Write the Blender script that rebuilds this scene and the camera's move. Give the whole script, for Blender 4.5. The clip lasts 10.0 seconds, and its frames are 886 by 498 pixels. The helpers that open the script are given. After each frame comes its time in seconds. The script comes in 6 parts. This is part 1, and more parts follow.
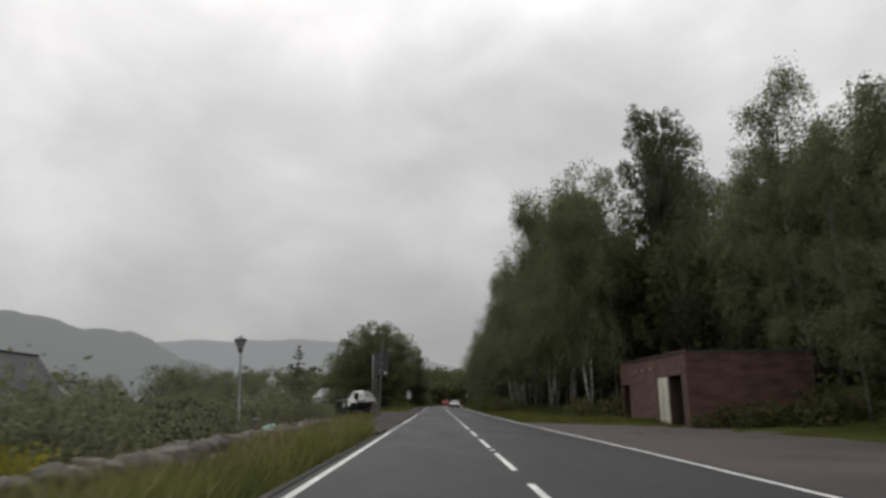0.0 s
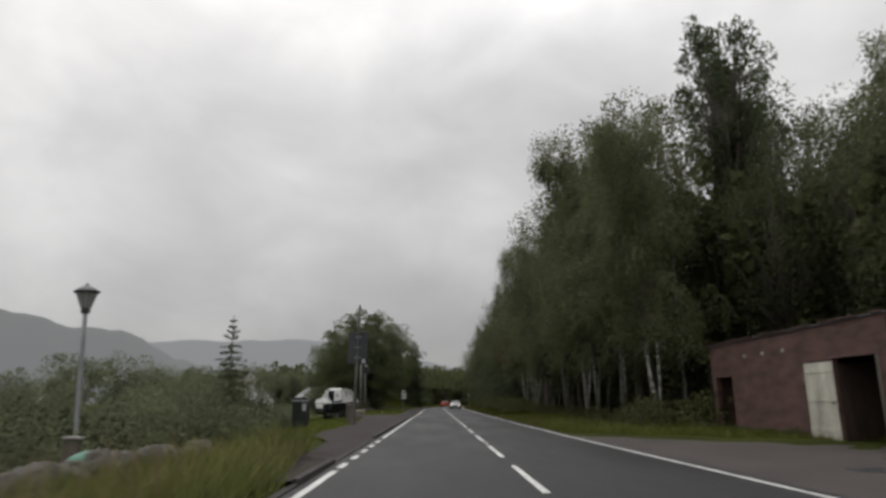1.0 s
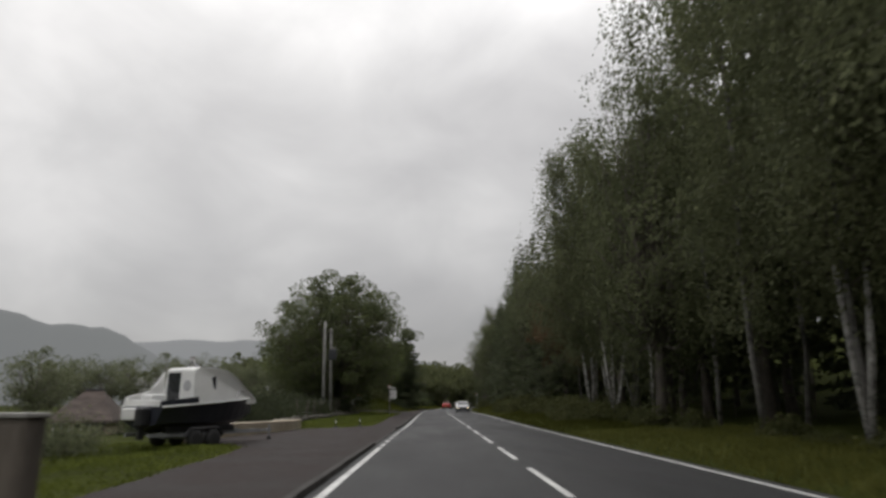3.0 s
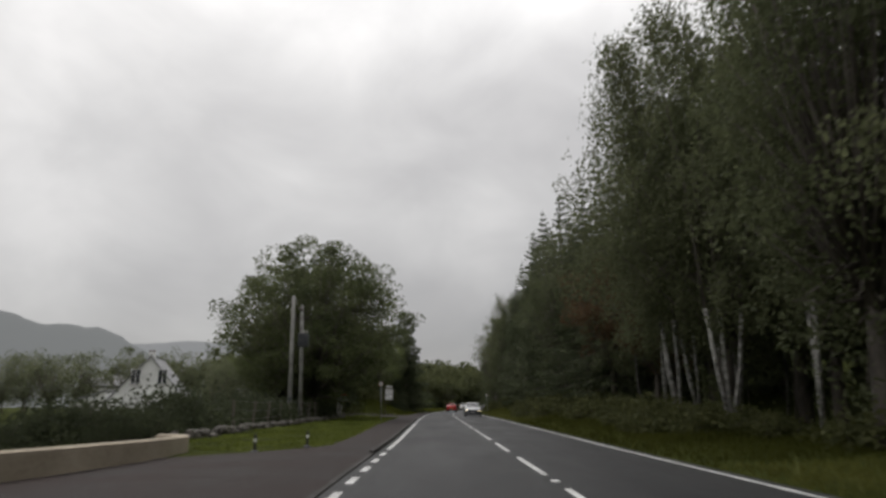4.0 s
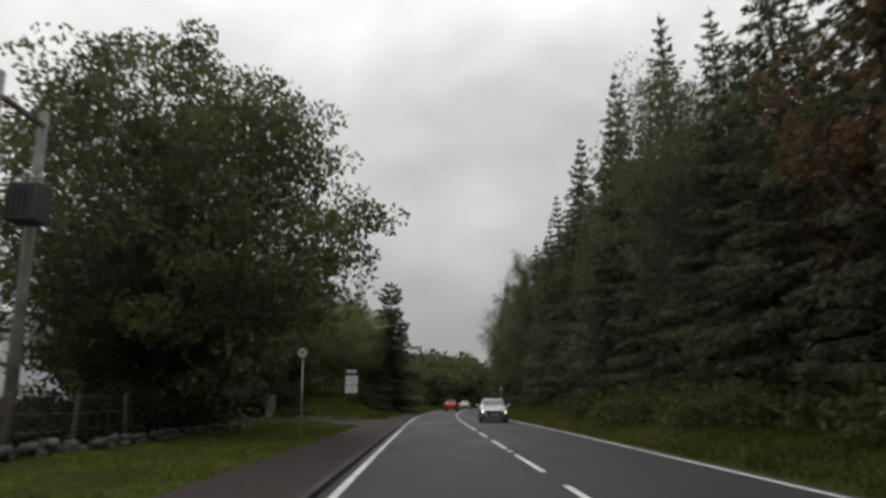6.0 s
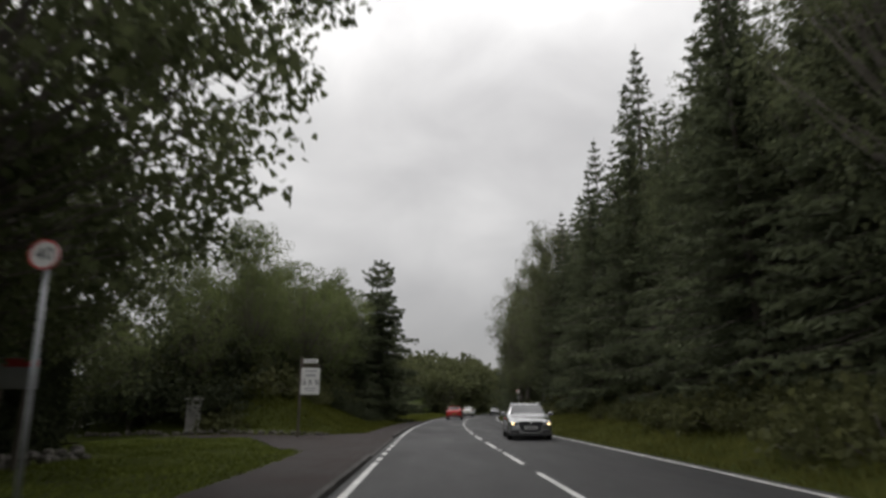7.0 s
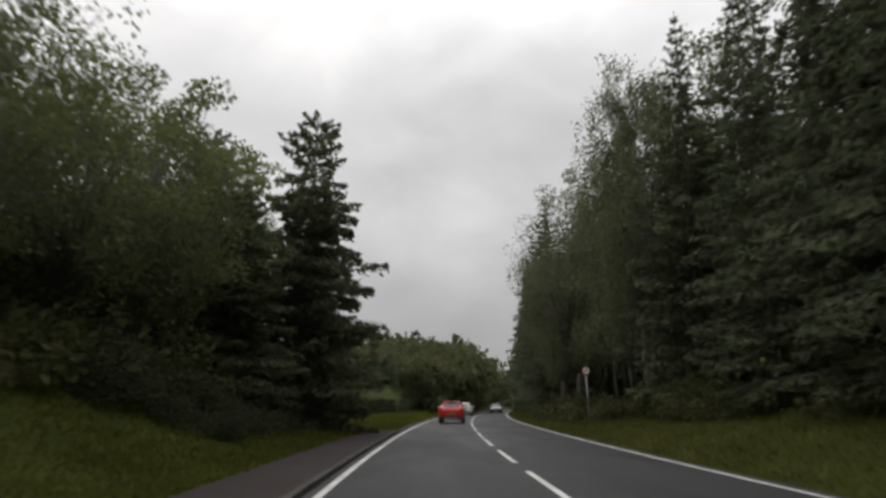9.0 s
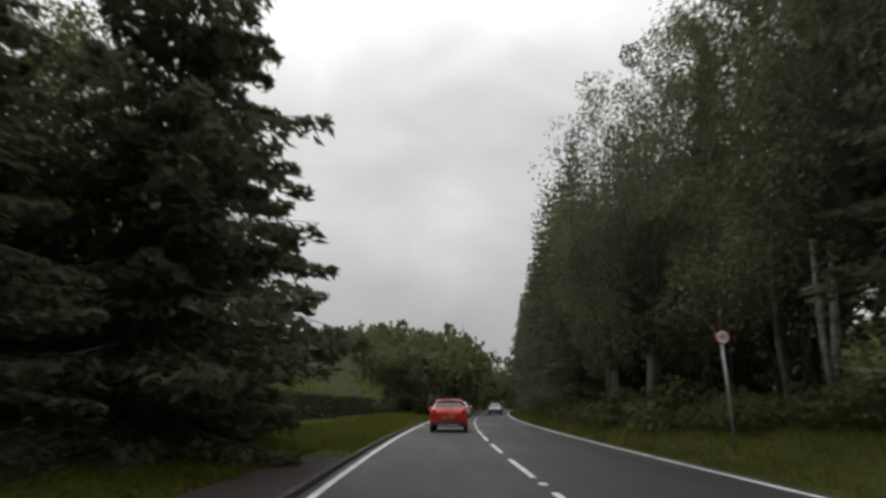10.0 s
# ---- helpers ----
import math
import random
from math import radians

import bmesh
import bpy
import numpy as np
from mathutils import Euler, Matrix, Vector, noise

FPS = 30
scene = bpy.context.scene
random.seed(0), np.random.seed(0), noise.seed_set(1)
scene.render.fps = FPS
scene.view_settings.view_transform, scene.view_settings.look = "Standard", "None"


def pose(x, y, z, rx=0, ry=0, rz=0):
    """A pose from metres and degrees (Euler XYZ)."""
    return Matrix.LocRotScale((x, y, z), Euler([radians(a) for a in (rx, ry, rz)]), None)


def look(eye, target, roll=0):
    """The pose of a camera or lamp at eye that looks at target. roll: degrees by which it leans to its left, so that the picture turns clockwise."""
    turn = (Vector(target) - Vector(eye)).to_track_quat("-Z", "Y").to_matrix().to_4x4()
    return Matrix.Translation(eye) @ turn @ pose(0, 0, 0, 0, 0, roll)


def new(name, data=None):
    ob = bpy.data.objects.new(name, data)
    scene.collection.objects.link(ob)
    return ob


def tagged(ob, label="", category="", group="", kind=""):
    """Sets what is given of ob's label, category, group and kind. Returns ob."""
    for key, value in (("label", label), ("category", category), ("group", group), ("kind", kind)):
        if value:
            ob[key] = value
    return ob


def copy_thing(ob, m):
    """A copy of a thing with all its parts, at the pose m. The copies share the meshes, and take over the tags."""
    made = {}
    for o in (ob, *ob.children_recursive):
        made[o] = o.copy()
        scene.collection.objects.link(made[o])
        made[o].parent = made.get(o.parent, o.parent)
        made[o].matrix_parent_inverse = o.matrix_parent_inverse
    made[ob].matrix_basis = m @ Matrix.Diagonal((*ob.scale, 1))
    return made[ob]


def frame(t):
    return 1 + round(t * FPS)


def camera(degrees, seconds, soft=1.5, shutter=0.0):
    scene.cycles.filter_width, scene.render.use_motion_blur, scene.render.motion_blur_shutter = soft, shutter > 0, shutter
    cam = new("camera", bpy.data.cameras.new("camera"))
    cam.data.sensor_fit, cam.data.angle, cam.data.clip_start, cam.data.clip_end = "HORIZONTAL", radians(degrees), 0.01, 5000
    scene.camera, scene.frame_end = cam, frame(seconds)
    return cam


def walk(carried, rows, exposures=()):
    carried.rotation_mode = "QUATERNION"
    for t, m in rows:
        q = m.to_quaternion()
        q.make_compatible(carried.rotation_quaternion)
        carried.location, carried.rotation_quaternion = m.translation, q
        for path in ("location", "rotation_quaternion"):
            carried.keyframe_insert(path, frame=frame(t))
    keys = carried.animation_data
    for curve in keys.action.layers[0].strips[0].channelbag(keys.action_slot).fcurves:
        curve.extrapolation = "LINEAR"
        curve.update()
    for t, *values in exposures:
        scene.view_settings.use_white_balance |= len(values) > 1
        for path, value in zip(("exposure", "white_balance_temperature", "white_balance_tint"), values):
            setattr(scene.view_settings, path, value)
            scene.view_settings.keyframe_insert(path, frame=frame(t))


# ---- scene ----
cam = camera(70.0, 10.0, soft=3.0, shutter=0.25)
PATH = [
    (0, (0.297, 0.034, 1.25), (0.314, 1.978, 1.719), 0.0),
    (0.5, (0.244, 7.494, 1.25), (0.266, 9.439, 1.716), 0.0),
    (1, (0.168, 14.977, 1.25), (0.191, 16.921, 1.721), 0.0),
    (1.5, (0.193, 22.543, 1.25), (0.218, 24.485, 1.727), 0.0),
    (2, (0.053, 30.147, 1.25), (0.079, 32.090, 1.724), 0.0),
    (2.5, (-0.060, 37.769, 1.25), (-0.028, 39.712, 1.723), 0.0),
    (4, (-0.258, 60.191, 1.25), (-0.238, 62.133, 1.729), 0.0),
    (4.5, (-0.243, 67.731, 1.25), (-0.214, 69.672, 1.732), 0.0),
    (5, (-0.252, 75.240, 1.25), (-0.217, 77.182, 1.727), 0.0),
    (5.5, (-0.316, 82.693, 1.25), (-0.279, 84.637, 1.715), 0.0),
    (7, (-0.464, 105.007, 1.25), (-0.421, 106.945, 1.740), 0.0),
    (7.5, (-0.576, 112.491, 1.25), (-0.526, 114.432, 1.729), 0.0),
    (8, (-0.583, 120.127, 1.25), (-0.519, 122.067, 1.731), 0.0),
    (8.5, (-0.454, 127.866, 1.25), (-0.376, 129.806, 1.731), 0.0),
    (9, (-0.255, 135.554, 1.25), (-0.163, 137.493, 1.730), 0.0),
    (9.5, (-0.035, 143.143, 1.25), (0.075, 145.082, 1.728), 0.0),
    (10, (0.238, 150.700, 1.25), (0.363, 152.638, 1.730), 0.0),
]
walk(cam, [(t, look(eye, target, roll)) for t, eye, target, roll in PATH], [(0, 0.0), (6.2, 0.0), (7.2, 0.08), (8.6, 0.05), (9.5, 0.14), (10, 0.14)])


# ---- light ----
def ramp(nodes, pairs):
    r = nodes.new("ShaderNodeValToRGB")
    els = r.color_ramp.elements
    while len(els) < len(pairs):
        els.new(0.5)
    for e, (p, c) in zip(els, pairs):
        e.position, e.color = p, (*c, 1)
    return r


def overcast():
    """A closed, grey, slightly broken cloud deck over a clear sky."""
    w = bpy.data.worlds.new("overcast")
    scene.world = w
    w.use_nodes = True
    n, l = w.node_tree.nodes, w.node_tree.links
    n.clear()
    out, bg = n.new("ShaderNodeOutputWorld"), n.new("ShaderNodeBackground")
    sky = n.new("ShaderNodeTexSky")
    sky.sky_type, sky.sun_disc = "NISHITA", False
    sky.sun_elevation, sky.sun_rotation = radians(48), radians(-25)
    coord, mapping = n.new("ShaderNodeTexCoord"), n.new("ShaderNodeMapping")
    mapping.inputs["Scale"].default_value = (1.0, 1.0, 1.5)
    mapping.inputs["Location"].default_value = CLOUD_SHIFT
    l.new(coord.outputs["Generated"], mapping.inputs["Vector"])
    big, small = n.new("ShaderNodeTexNoise"), n.new("ShaderNodeTexNoise")
    for node, scale, detail, rough in ((big, 1.3, 3.0, 0.45), (small, 4.5, 5.0, 0.5)):
        node.inputs["Scale"].default_value, node.inputs["Detail"].default_value = scale, detail
        node.inputs["Roughness"].default_value, node.inputs["Distortion"].default_value = rough, 0.35
        l.new(mapping.outputs["Vector"], node.inputs["Vector"])
    mix = n.new("ShaderNodeMix")
    mix.inputs["Factor"].default_value = 0.32
    l.new(big.outputs["Fac"], mix.inputs["A"])
    l.new(small.outputs["Fac"], mix.inputs["B"])
    deck = ramp(n, [(0.34, (4.55, 4.5, 4.55)), (0.45, (5.4, 5.3, 5.3)), (0.54, (6.5, 6.4, 6.35)), (0.64, (8.1, 7.95, 7.85))])
    l.new(mix.outputs["Result"], deck.inputs["Fac"])
    both = n.new("ShaderNodeMix")
    both.data_type = "RGBA"
    both.inputs["Factor"].default_value = 0.96
    l.new(sky.outputs["Color"], both.inputs["A"])
    # an overcast sky is brighter overhead than at its foot
    split, lift, shade = n.new("ShaderNodeSeparateXYZ"), n.new("ShaderNodeMapRange"), n.new("ShaderNodeVectorMath")
    l.new(coord.outputs["Generated"], split.inputs["Vector"])
    l.new(split.outputs["Z"], lift.inputs["Value"])
    lift.inputs["From Min"].default_value, lift.inputs["From Max"].default_value = 0.05, 0.75
    lift.inputs["To Min"].default_value, lift.inputs["To Max"].default_value = 0.69, 1.5
    zenith, total = n.new("ShaderNodeMapRange"), n.new("ShaderNodeMath")
    zenith.interpolation_type = "SMOOTHSTEP"
    zenith.inputs["From Min"].default_value, zenith.inputs["From Max"].default_value = 0.42, 1.0
    zenith.inputs["To Min"].default_value, zenith.inputs["To Max"].default_value = 0.0, 1.5
    l.new(split.outputs["Z"], zenith.inputs["Value"])
    l.new(lift.outputs["Result"], total.inputs[0])
    l.new(zenith.outputs["Result"], total.inputs[1])
    shade.operation = "SCALE"
    l.new(deck.outputs["Color"], shade.inputs[0])
    l.new(total.outputs[0], shade.inputs["Scale"])
    l.new(shade.outputs["Vector"], both.inputs["B"])
    l.new(both.outputs["Result"], bg.inputs["Color"])
    bg.inputs["Strength"].default_value = 0.1
    l.new(bg.outputs[0], out.inputs["Surface"])


CLOUD_SHIFT = (3.1, 1.7, 0.4)
overcast()
sun = new("sun", bpy.data.lights.new("sun", "SUN"))
sun.data.energy, sun.data.angle, sun.data.color = 0.5, radians(25), (1.0, 0.97, 0.93)
sun.matrix_world = look((0, 0, 0), (0.28, -0.6, -0.74))


# ---- materials ----
def surface(name, dark, light, scale=3.0, fine=40.0, rough=0.7, bump=0.2, metal=0.0, island=0.0, objects=0.0, wet=0.0, stretch=(1, 1, 1), spec=0.5, clear=0.0, through_light=0.0):
    """A material between two colours: broad stains, fine grain with relief, and its own shade for each leaf or piece."""
    m = bpy.data.materials.new(name)
    m.use_nodes = True
    n, l = m.node_tree.nodes, m.node_tree.links
    p = n["Principled BSDF"]
    coord, mapping = n.new("ShaderNodeTexCoord"), n.new("ShaderNodeMapping")
    mapping.inputs["Scale"].default_value = stretch
    l.new(coord.outputs["Object"], mapping.inputs["Vector"])
    broad, grain = n.new("ShaderNodeTexNoise"), n.new("ShaderNodeTexNoise")
    for node, s, d in ((broad, scale, 4.0), (grain, fine, 3.0)):
        node.inputs["Scale"].default_value, node.inputs["Detail"].default_value = s, d
        l.new(mapping.outputs["Vector"], node.inputs["Vector"])
    mix = n.new("ShaderNodeMath")
    mix.operation = "MULTIPLY_ADD"
    l.new(grain.outputs["Fac"], mix.inputs[0])
    mix.inputs[1].default_value = 0.45
    l.new(broad.outputs["Fac"], mix.inputs[2])
    last = mix.outputs[0]
    if island or objects:
        source = n.new("ShaderNodeNewGeometry") if island else n.new("ShaderNodeObjectInfo")
        add = n.new("ShaderNodeMath")
        add.operation = "MULTIPLY_ADD"
        l.new(source.outputs["Random Per Island" if island else "Random"], add.inputs[0])
        add.inputs[1].default_value = island or objects
        l.new(last, add.inputs[2])
        last = add.outputs[0]
    top = 0.72 + 0.22 + (island or objects) * 0.8
    r = ramp(n, [(0.0, dark), (1.0, light)])
    span = n.new("ShaderNodeMapRange")
    span.inputs["From Min"].default_value, span.inputs["From Max"].default_value = 0.48, top
    l.new(last, span.inputs["Value"])
    l.new(span.outputs["Result"], r.inputs["Fac"])
    l.new(r.outputs["Color"], p.inputs["Base Color"])
    p.inputs["Roughness"].default_value, p.inputs["Metallic"].default_value = rough, metal
    p.inputs["Specular IOR Level"].default_value = spec
    p.inputs["Coat Weight"].default_value = clear
    p.inputs["Coat Roughness"].default_value = 0.06
    if wet:
        rr = n.new("ShaderNodeMapRange")
        rr.inputs["From Min"].default_value, rr.inputs["From Max"].default_value = 0.35, 0.7
        rr.inputs["To Min"].default_value, rr.inputs["To Max"].default_value = max(rough - wet, 0.08), rough + wet * 0.5
        l.new(broad.outputs["Fac"], rr.inputs["Value"])
        l.new(rr.outputs["Result"], p.inputs["Roughness"])
    if bump:
        b = n.new("ShaderNodeBump")
        b.inputs["Strength"].default_value, b.inputs["Distance"].default_value = bump, 0.02
        l.new(grain.outputs["Fac"], b.inputs["Height"])
        l.new(b.outputs["Normal"], p.inputs["Normal"])
    if through_light:
        t, ms = n.new("ShaderNodeBsdfTranslucent"), n.new("ShaderNodeMixShader")
        l.new(r.outputs["Color"], t.inputs["Color"])
        ms.inputs["Fac"].default_value = through_light
        l.new(p.outputs[0], ms.inputs[1])
        l.new(t.outputs[0], ms.inputs[2])
        l.new(ms.outputs[0], n["Material Output"].inputs["Surface"])
    return m


def leafy(name, dark, light):
    return surface(name, dark, light, scale=0.35, fine=2.2, rough=0.75, bump=0, island=0.13, spec=0.18, through_light=0.5)


def lamp_glow(name, colour, strength):
    m = bpy.data.materials.new(name)
    m.use_nodes = True
    p = m.node_tree.nodes["Principled BSDF"]
    p.inputs["Base Color"].default_value = (*colour, 1)
    p.inputs["Emission Color"].default_value = (*colour, 1)
    p.inputs["Emission Strength"].default_value = strength
    return m


def glassy(name, tint, rough=0.04):
    m = bpy.data.materials.new(name)
    m.use_nodes = True
    p = m.node_tree.nodes["Principled BSDF"]
    p.inputs["Base Color"].default_value = (*tint, 1)
    p.inputs["Roughness"].default_value, p.inputs["IOR"].default_value = rough, 1.5
    p.inputs["Coat Weight"].default_value = 0.6
    return m


M = {}
M["asphalt"] = surface("wet_asphalt", (0.0175, 0.0174, 0.0184), (0.0328, 0.0326, 0.0336), 0.5, 90, 0.62, 0.6, wet=0.12, stretch=(1, 0.22, 1), spec=0.2)
M["footway"] = surface("footway_tarmac", (0.0125, 0.0088, 0.0078), (0.0300, 0.0212, 0.0190), 0.7, 60, 0.85, 0.8, wet=0.1, spec=0.25)
M["gravel"] = surface("layby_gravel", (0.0296, 0.0237, 0.0222), (0.0650, 0.0532, 0.0502), 0.35, 30, 0.8, 0.9, wet=0.1, spec=0.3)
M["marking"] = surface("road_paint", (0.36, 0.36, 0.35), (0.66, 0.66, 0.64), 1.4, 40, 0.5, 0.3)
M["kerb"] = surface("kerb_concrete", (0.0225, 0.0218, 0.0203), (0.0713, 0.0675, 0.0638), 2, 40, 0.85, 0.6, objects=0.3, spec=0.2)
M["soil"] = surface("turf", (0.0240, 0.0290, 0.0070), (0.0480, 0.0560, 0.0150), 0.25, 14, 0.95, 0.8, spec=0.02)
M["mown"] = surface("grass_blade_mown", (0.062, 0.078, 0.014), (0.150, 0.176, 0.034), 0.5, 5, 0.75, 0, spec=0.15, island=0.4, through_light=0.25)
M["rough"] = surface("grass_blade_rough", (0.032, 0.036, 0.008), (0.072, 0.076, 0.018), 0.5, 5, 0.9, 0, spec=0.02, island=0.12, through_light=0.5)
M["bank_green"] = surface("grass_blade_bank", (0.060, 0.068, 0.014), (0.112, 0.120, 0.026), 0.5, 5, 0.9, 0, spec=0.02, island=0.1, through_light=0.5)
M["verge"] = surface("grass_blade_verge", (0.062, 0.067, 0.017), (0.130, 0.132, 0.036), 0.5, 5, 0.85, 0, spec=0.04, island=0.15, through_light=0.45)
M["long"] = surface("grass_blade_long", (0.052, 0.074, 0.018), (0.185, 0.190, 0.062), 0.5, 5, 0.75, 0, spec=0.15, island=0.6, through_light=0.25)
M["birch_leaf"] = leafy("birch_leaf", (0.070, 0.081, 0.043), (0.190, 0.203, 0.108))
M["alder_leaf"] = leafy("alder_leaf", (0.060, 0.071, 0.037), (0.165, 0.182, 0.094))
M["bank_leaf"] = leafy("bank_leaf", (0.066, 0.084, 0.033), (0.180, 0.208, 0.082))
M["syc_leaf"] = leafy("sycamore_leaf", (0.057, 0.071, 0.033), (0.144, 0.163, 0.074))
M["bright_leaf"] = leafy("young_leaf", (0.05, 0.085, 0.012), (0.15, 0.2, 0.035))
M["needle"] = leafy("spruce_needle", (0.052, 0.064, 0.037), (0.134, 0.152, 0.084))
M["bracken"] = leafy("bracken", (0.045, 0.053, 0.020), (0.125, 0.128, 0.053))
M["shrub"] = leafy("shrub_leaf", (0.070, 0.082, 0.048), (0.205, 0.220, 0.125))
M["far_leaf"] = leafy("far_leaf", (0.0566, 0.0671, 0.0319), (0.1442, 0.1549, 0.0703))
M["copper_leaf"] = leafy("copper_leaf", (0.075, 0.045, 0.026), (0.16, 0.105, 0.055))
M["bark"] = surface("dark_bark", (0.045, 0.038, 0.032), (0.15, 0.13, 0.11), 2, 18, 0.9, 0.9, stretch=(1, 1, 0.3))
M["birch_bark"] = surface("birch_bark", (0.04, 0.037, 0.034), (0.42, 0.405, 0.375), 2.2, 9, 0.7, 0.5, stretch=(1, 1, 1.6))
M["grey_bark"] = surface("grey_birch_bark", (0.03, 0.028, 0.025), (0.2, 0.19, 0.175), 1.2, 7, 0.8, 0.5, stretch=(1, 1, 1.6))
M["mossy"] = surface("mossy_stone", (0.010, 0.011, 0.007), (0.032, 0.031, 0.022), 3, 30, 0.95, 0.8, spec=0.05, objects=0.4)
M["shingle"] = surface("brown_shingle", (0.035, 0.026, 0.022), (0.10, 0.078, 0.068), 1.5, 12, 0.85, 0.8, stretch=(1, 1, 3.0), spec=0.3)
M["earth"] = surface("bare_earth", (0.035, 0.026, 0.018), (0.095, 0.075, 0.052), 0.8, 20, 0.9, 0.9, spec=0.25)
M["straw"] = surface("grass_seed_heads", (0.10, 0.075, 0.04), (0.30, 0.225, 0.13), 0.5, 5, 0.8, 0, spec=0.15, island=0.5, through_light=0.25)
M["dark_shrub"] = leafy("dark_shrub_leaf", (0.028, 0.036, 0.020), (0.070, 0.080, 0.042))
# Wood coloured near black, so the shed's inside looks unlit.
M["gloom_wood"] = surface("old_wood_darkened_for_gloom", (0.02, 0.014, 0.011), (0.06, 0.042, 0.034), 2, 24, 0.85, 0.5, stretch=(1, 1, 0.2), spec=0.2)
# Wet slate with the sky's reflection put into a paler base colour.
M["sky_sheen_slate"] = surface("wet_slate_painted_sheen", (0.13, 0.13, 0.135), (0.26, 0.26, 0.265), 1.0, 14, 0.6, 0.5, objects=0.3)
M["stone"] = surface("field_stone", (0.018, 0.017, 0.014), (0.150, 0.136, 0.118), 4, 30, 0.85, 0.8, objects=0.4)
M["brick"] = surface("old_brick", (0.048, 0.025, 0.020), (0.125, 0.066, 0.053), 0.8, 22, 0.85, 0.6, stretch=(1, 1, 3.0))
M["concrete"] = surface("weathered_concrete", (0.16, 0.155, 0.145), (0.38, 0.37, 0.35), 1.5, 25, 0.8, 0.5)
M["door_paint"] = surface("flaking_cream_paint", (0.25, 0.235, 0.19), (0.62, 0.60, 0.52), 1.2, 18, 0.7, 0.4, stretch=(1, 1, 0.3))
M["old_wood"] = surface("old_wood", (0.0450, 0.0375, 0.0300), (0.1500, 0.1275, 0.1050), 2, 24, 0.8, 0.5, stretch=(1, 1, 0.2))
M["black"] = surface("black_plastic", (0.008, 0.008, 0.009), (0.02, 0.02, 0.022), 2, 30, 0.5, 0.1)
M["rubber"] = surface("tyre_rubber", (0.012, 0.012, 0.012), (0.03, 0.03, 0.03), 4, 60, 0.8, 0.3)
M["galv"] = surface("galvanised_steel", (0.22, 0.23, 0.24), (0.42, 0.43, 0.44), 2, 30, 0.5, 0.1, metal=0.4)
M["pole_grey"] = surface("weathered_pole_paint", (0.065, 0.062, 0.056), (0.16, 0.152, 0.14), 1.5, 24, 0.7, 0.3, stretch=(1, 1, 0.4), spec=0.3)
M["sign_back"] = surface("dark_sign_back", (0.025, 0.028, 0.032), (0.06, 0.065, 0.07), 1.2, 20, 0.55, 0.1)
M["white"] = surface("white_paint", (0.62, 0.62, 0.60), (0.82, 0.82, 0.80), 1, 20, 0.5, 0.1)
M["render_white"] = surface("white_render", (0.55, 0.55, 0.54), (0.78, 0.78, 0.77), 0.4, 8, 0.85, 0.4)
M["render_cream"] = surface("cream_render", (0.215, 0.180, 0.130), (0.370, 0.315, 0.240), 0.8, 12, 0.85, 0.5)
M["slate"] = surface("roof_slate", (0.03, 0.03, 0.032), (0.085, 0.083, 0.084), 1.0, 14, 0.75, 0.5, spec=0.3, objects=0.3)
M["bin_green"] = surface("dark_green_plastic", (0.006, 0.010, 0.009), (0.014, 0.02, 0.017), 1.2, 20, 0.45, 0.1)
M["hull"] = surface("dark_hull", (0.012, 0.014, 0.02), (0.035, 0.038, 0.048), 1, 20, 0.35, 0.05)
M["tarp"] = surface("green_tarp", (0.03, 0.12, 0.08), (0.08, 0.24, 0.17), 2, 14, 0.5, 0.6)
M["red_paint"] = surface("red_car_paint", (0.46, 0.012, 0.012), (0.58, 0.025, 0.02), 0.6, 60, 0.35, 0, clear=0.8)
M["silver_paint"] = surface("silver_car_paint", (0.27, 0.275, 0.28), (0.34, 0.345, 0.35), 0.6, 60, 0.27, 0, metal=0.8, clear=1.0)
M["grey_paint"] = surface("grey_car_paint", (0.10, 0.11, 0.12), (0.16, 0.17, 0.18), 0.6, 60, 0.35, 0, metal=0.5, clear=0.8)
M["glass"] = glassy("dark_car_glass", (0.012, 0.014, 0.016))
M["pane"] = glassy("window_pane", (0.02, 0.022, 0.025))
M["chrome"] = surface("bright_metal", (0.5, 0.5, 0.5), (0.7, 0.7, 0.7), 2, 40, 0.2, 0, metal=1.0)
M["lens"] = glassy("clear_lens", (0.35, 0.35, 0.35), 0.1)
M["headlamp"] = glassy("smoked_lens", (0.12, 0.12, 0.125), 0.12)
M["lit"] = lamp_glow("headlight_beam", (1.0, 0.76, 0.36), 4.0)
M["tail"] = glassy("red_lens", (0.35, 0.01, 0.01), 0.15)
M["plate_yellow"] = surface("yellow_plate", (0.5, 0.36, 0.03), (0.62, 0.46, 0.06), 2, 30, 0.5, 0)
M["interior"] = surface("dark_interior", (0.01, 0.01, 0.011), (0.03, 0.03, 0.032), 2, 20, 0.8, 0)
M["sign_red"] = surface("sign_red", (0.42, 0.03, 0.03), (0.55, 0.05, 0.05), 2, 30, 0.5, 0)
M["ink"] = surface("dark_ink", (0.05, 0.05, 0.06), (0.1, 0.1, 0.11), 2, 30, 0.6, 0)
M["grey_ink"] = surface("grey_ink", (0.3, 0.3, 0.31), (0.42, 0.42, 0.43), 2, 30, 0.6, 0)
M["yellow_shrub"] = leafy("golden_leaf", (0.16, 0.17, 0.02), (0.42, 0.38, 0.06))


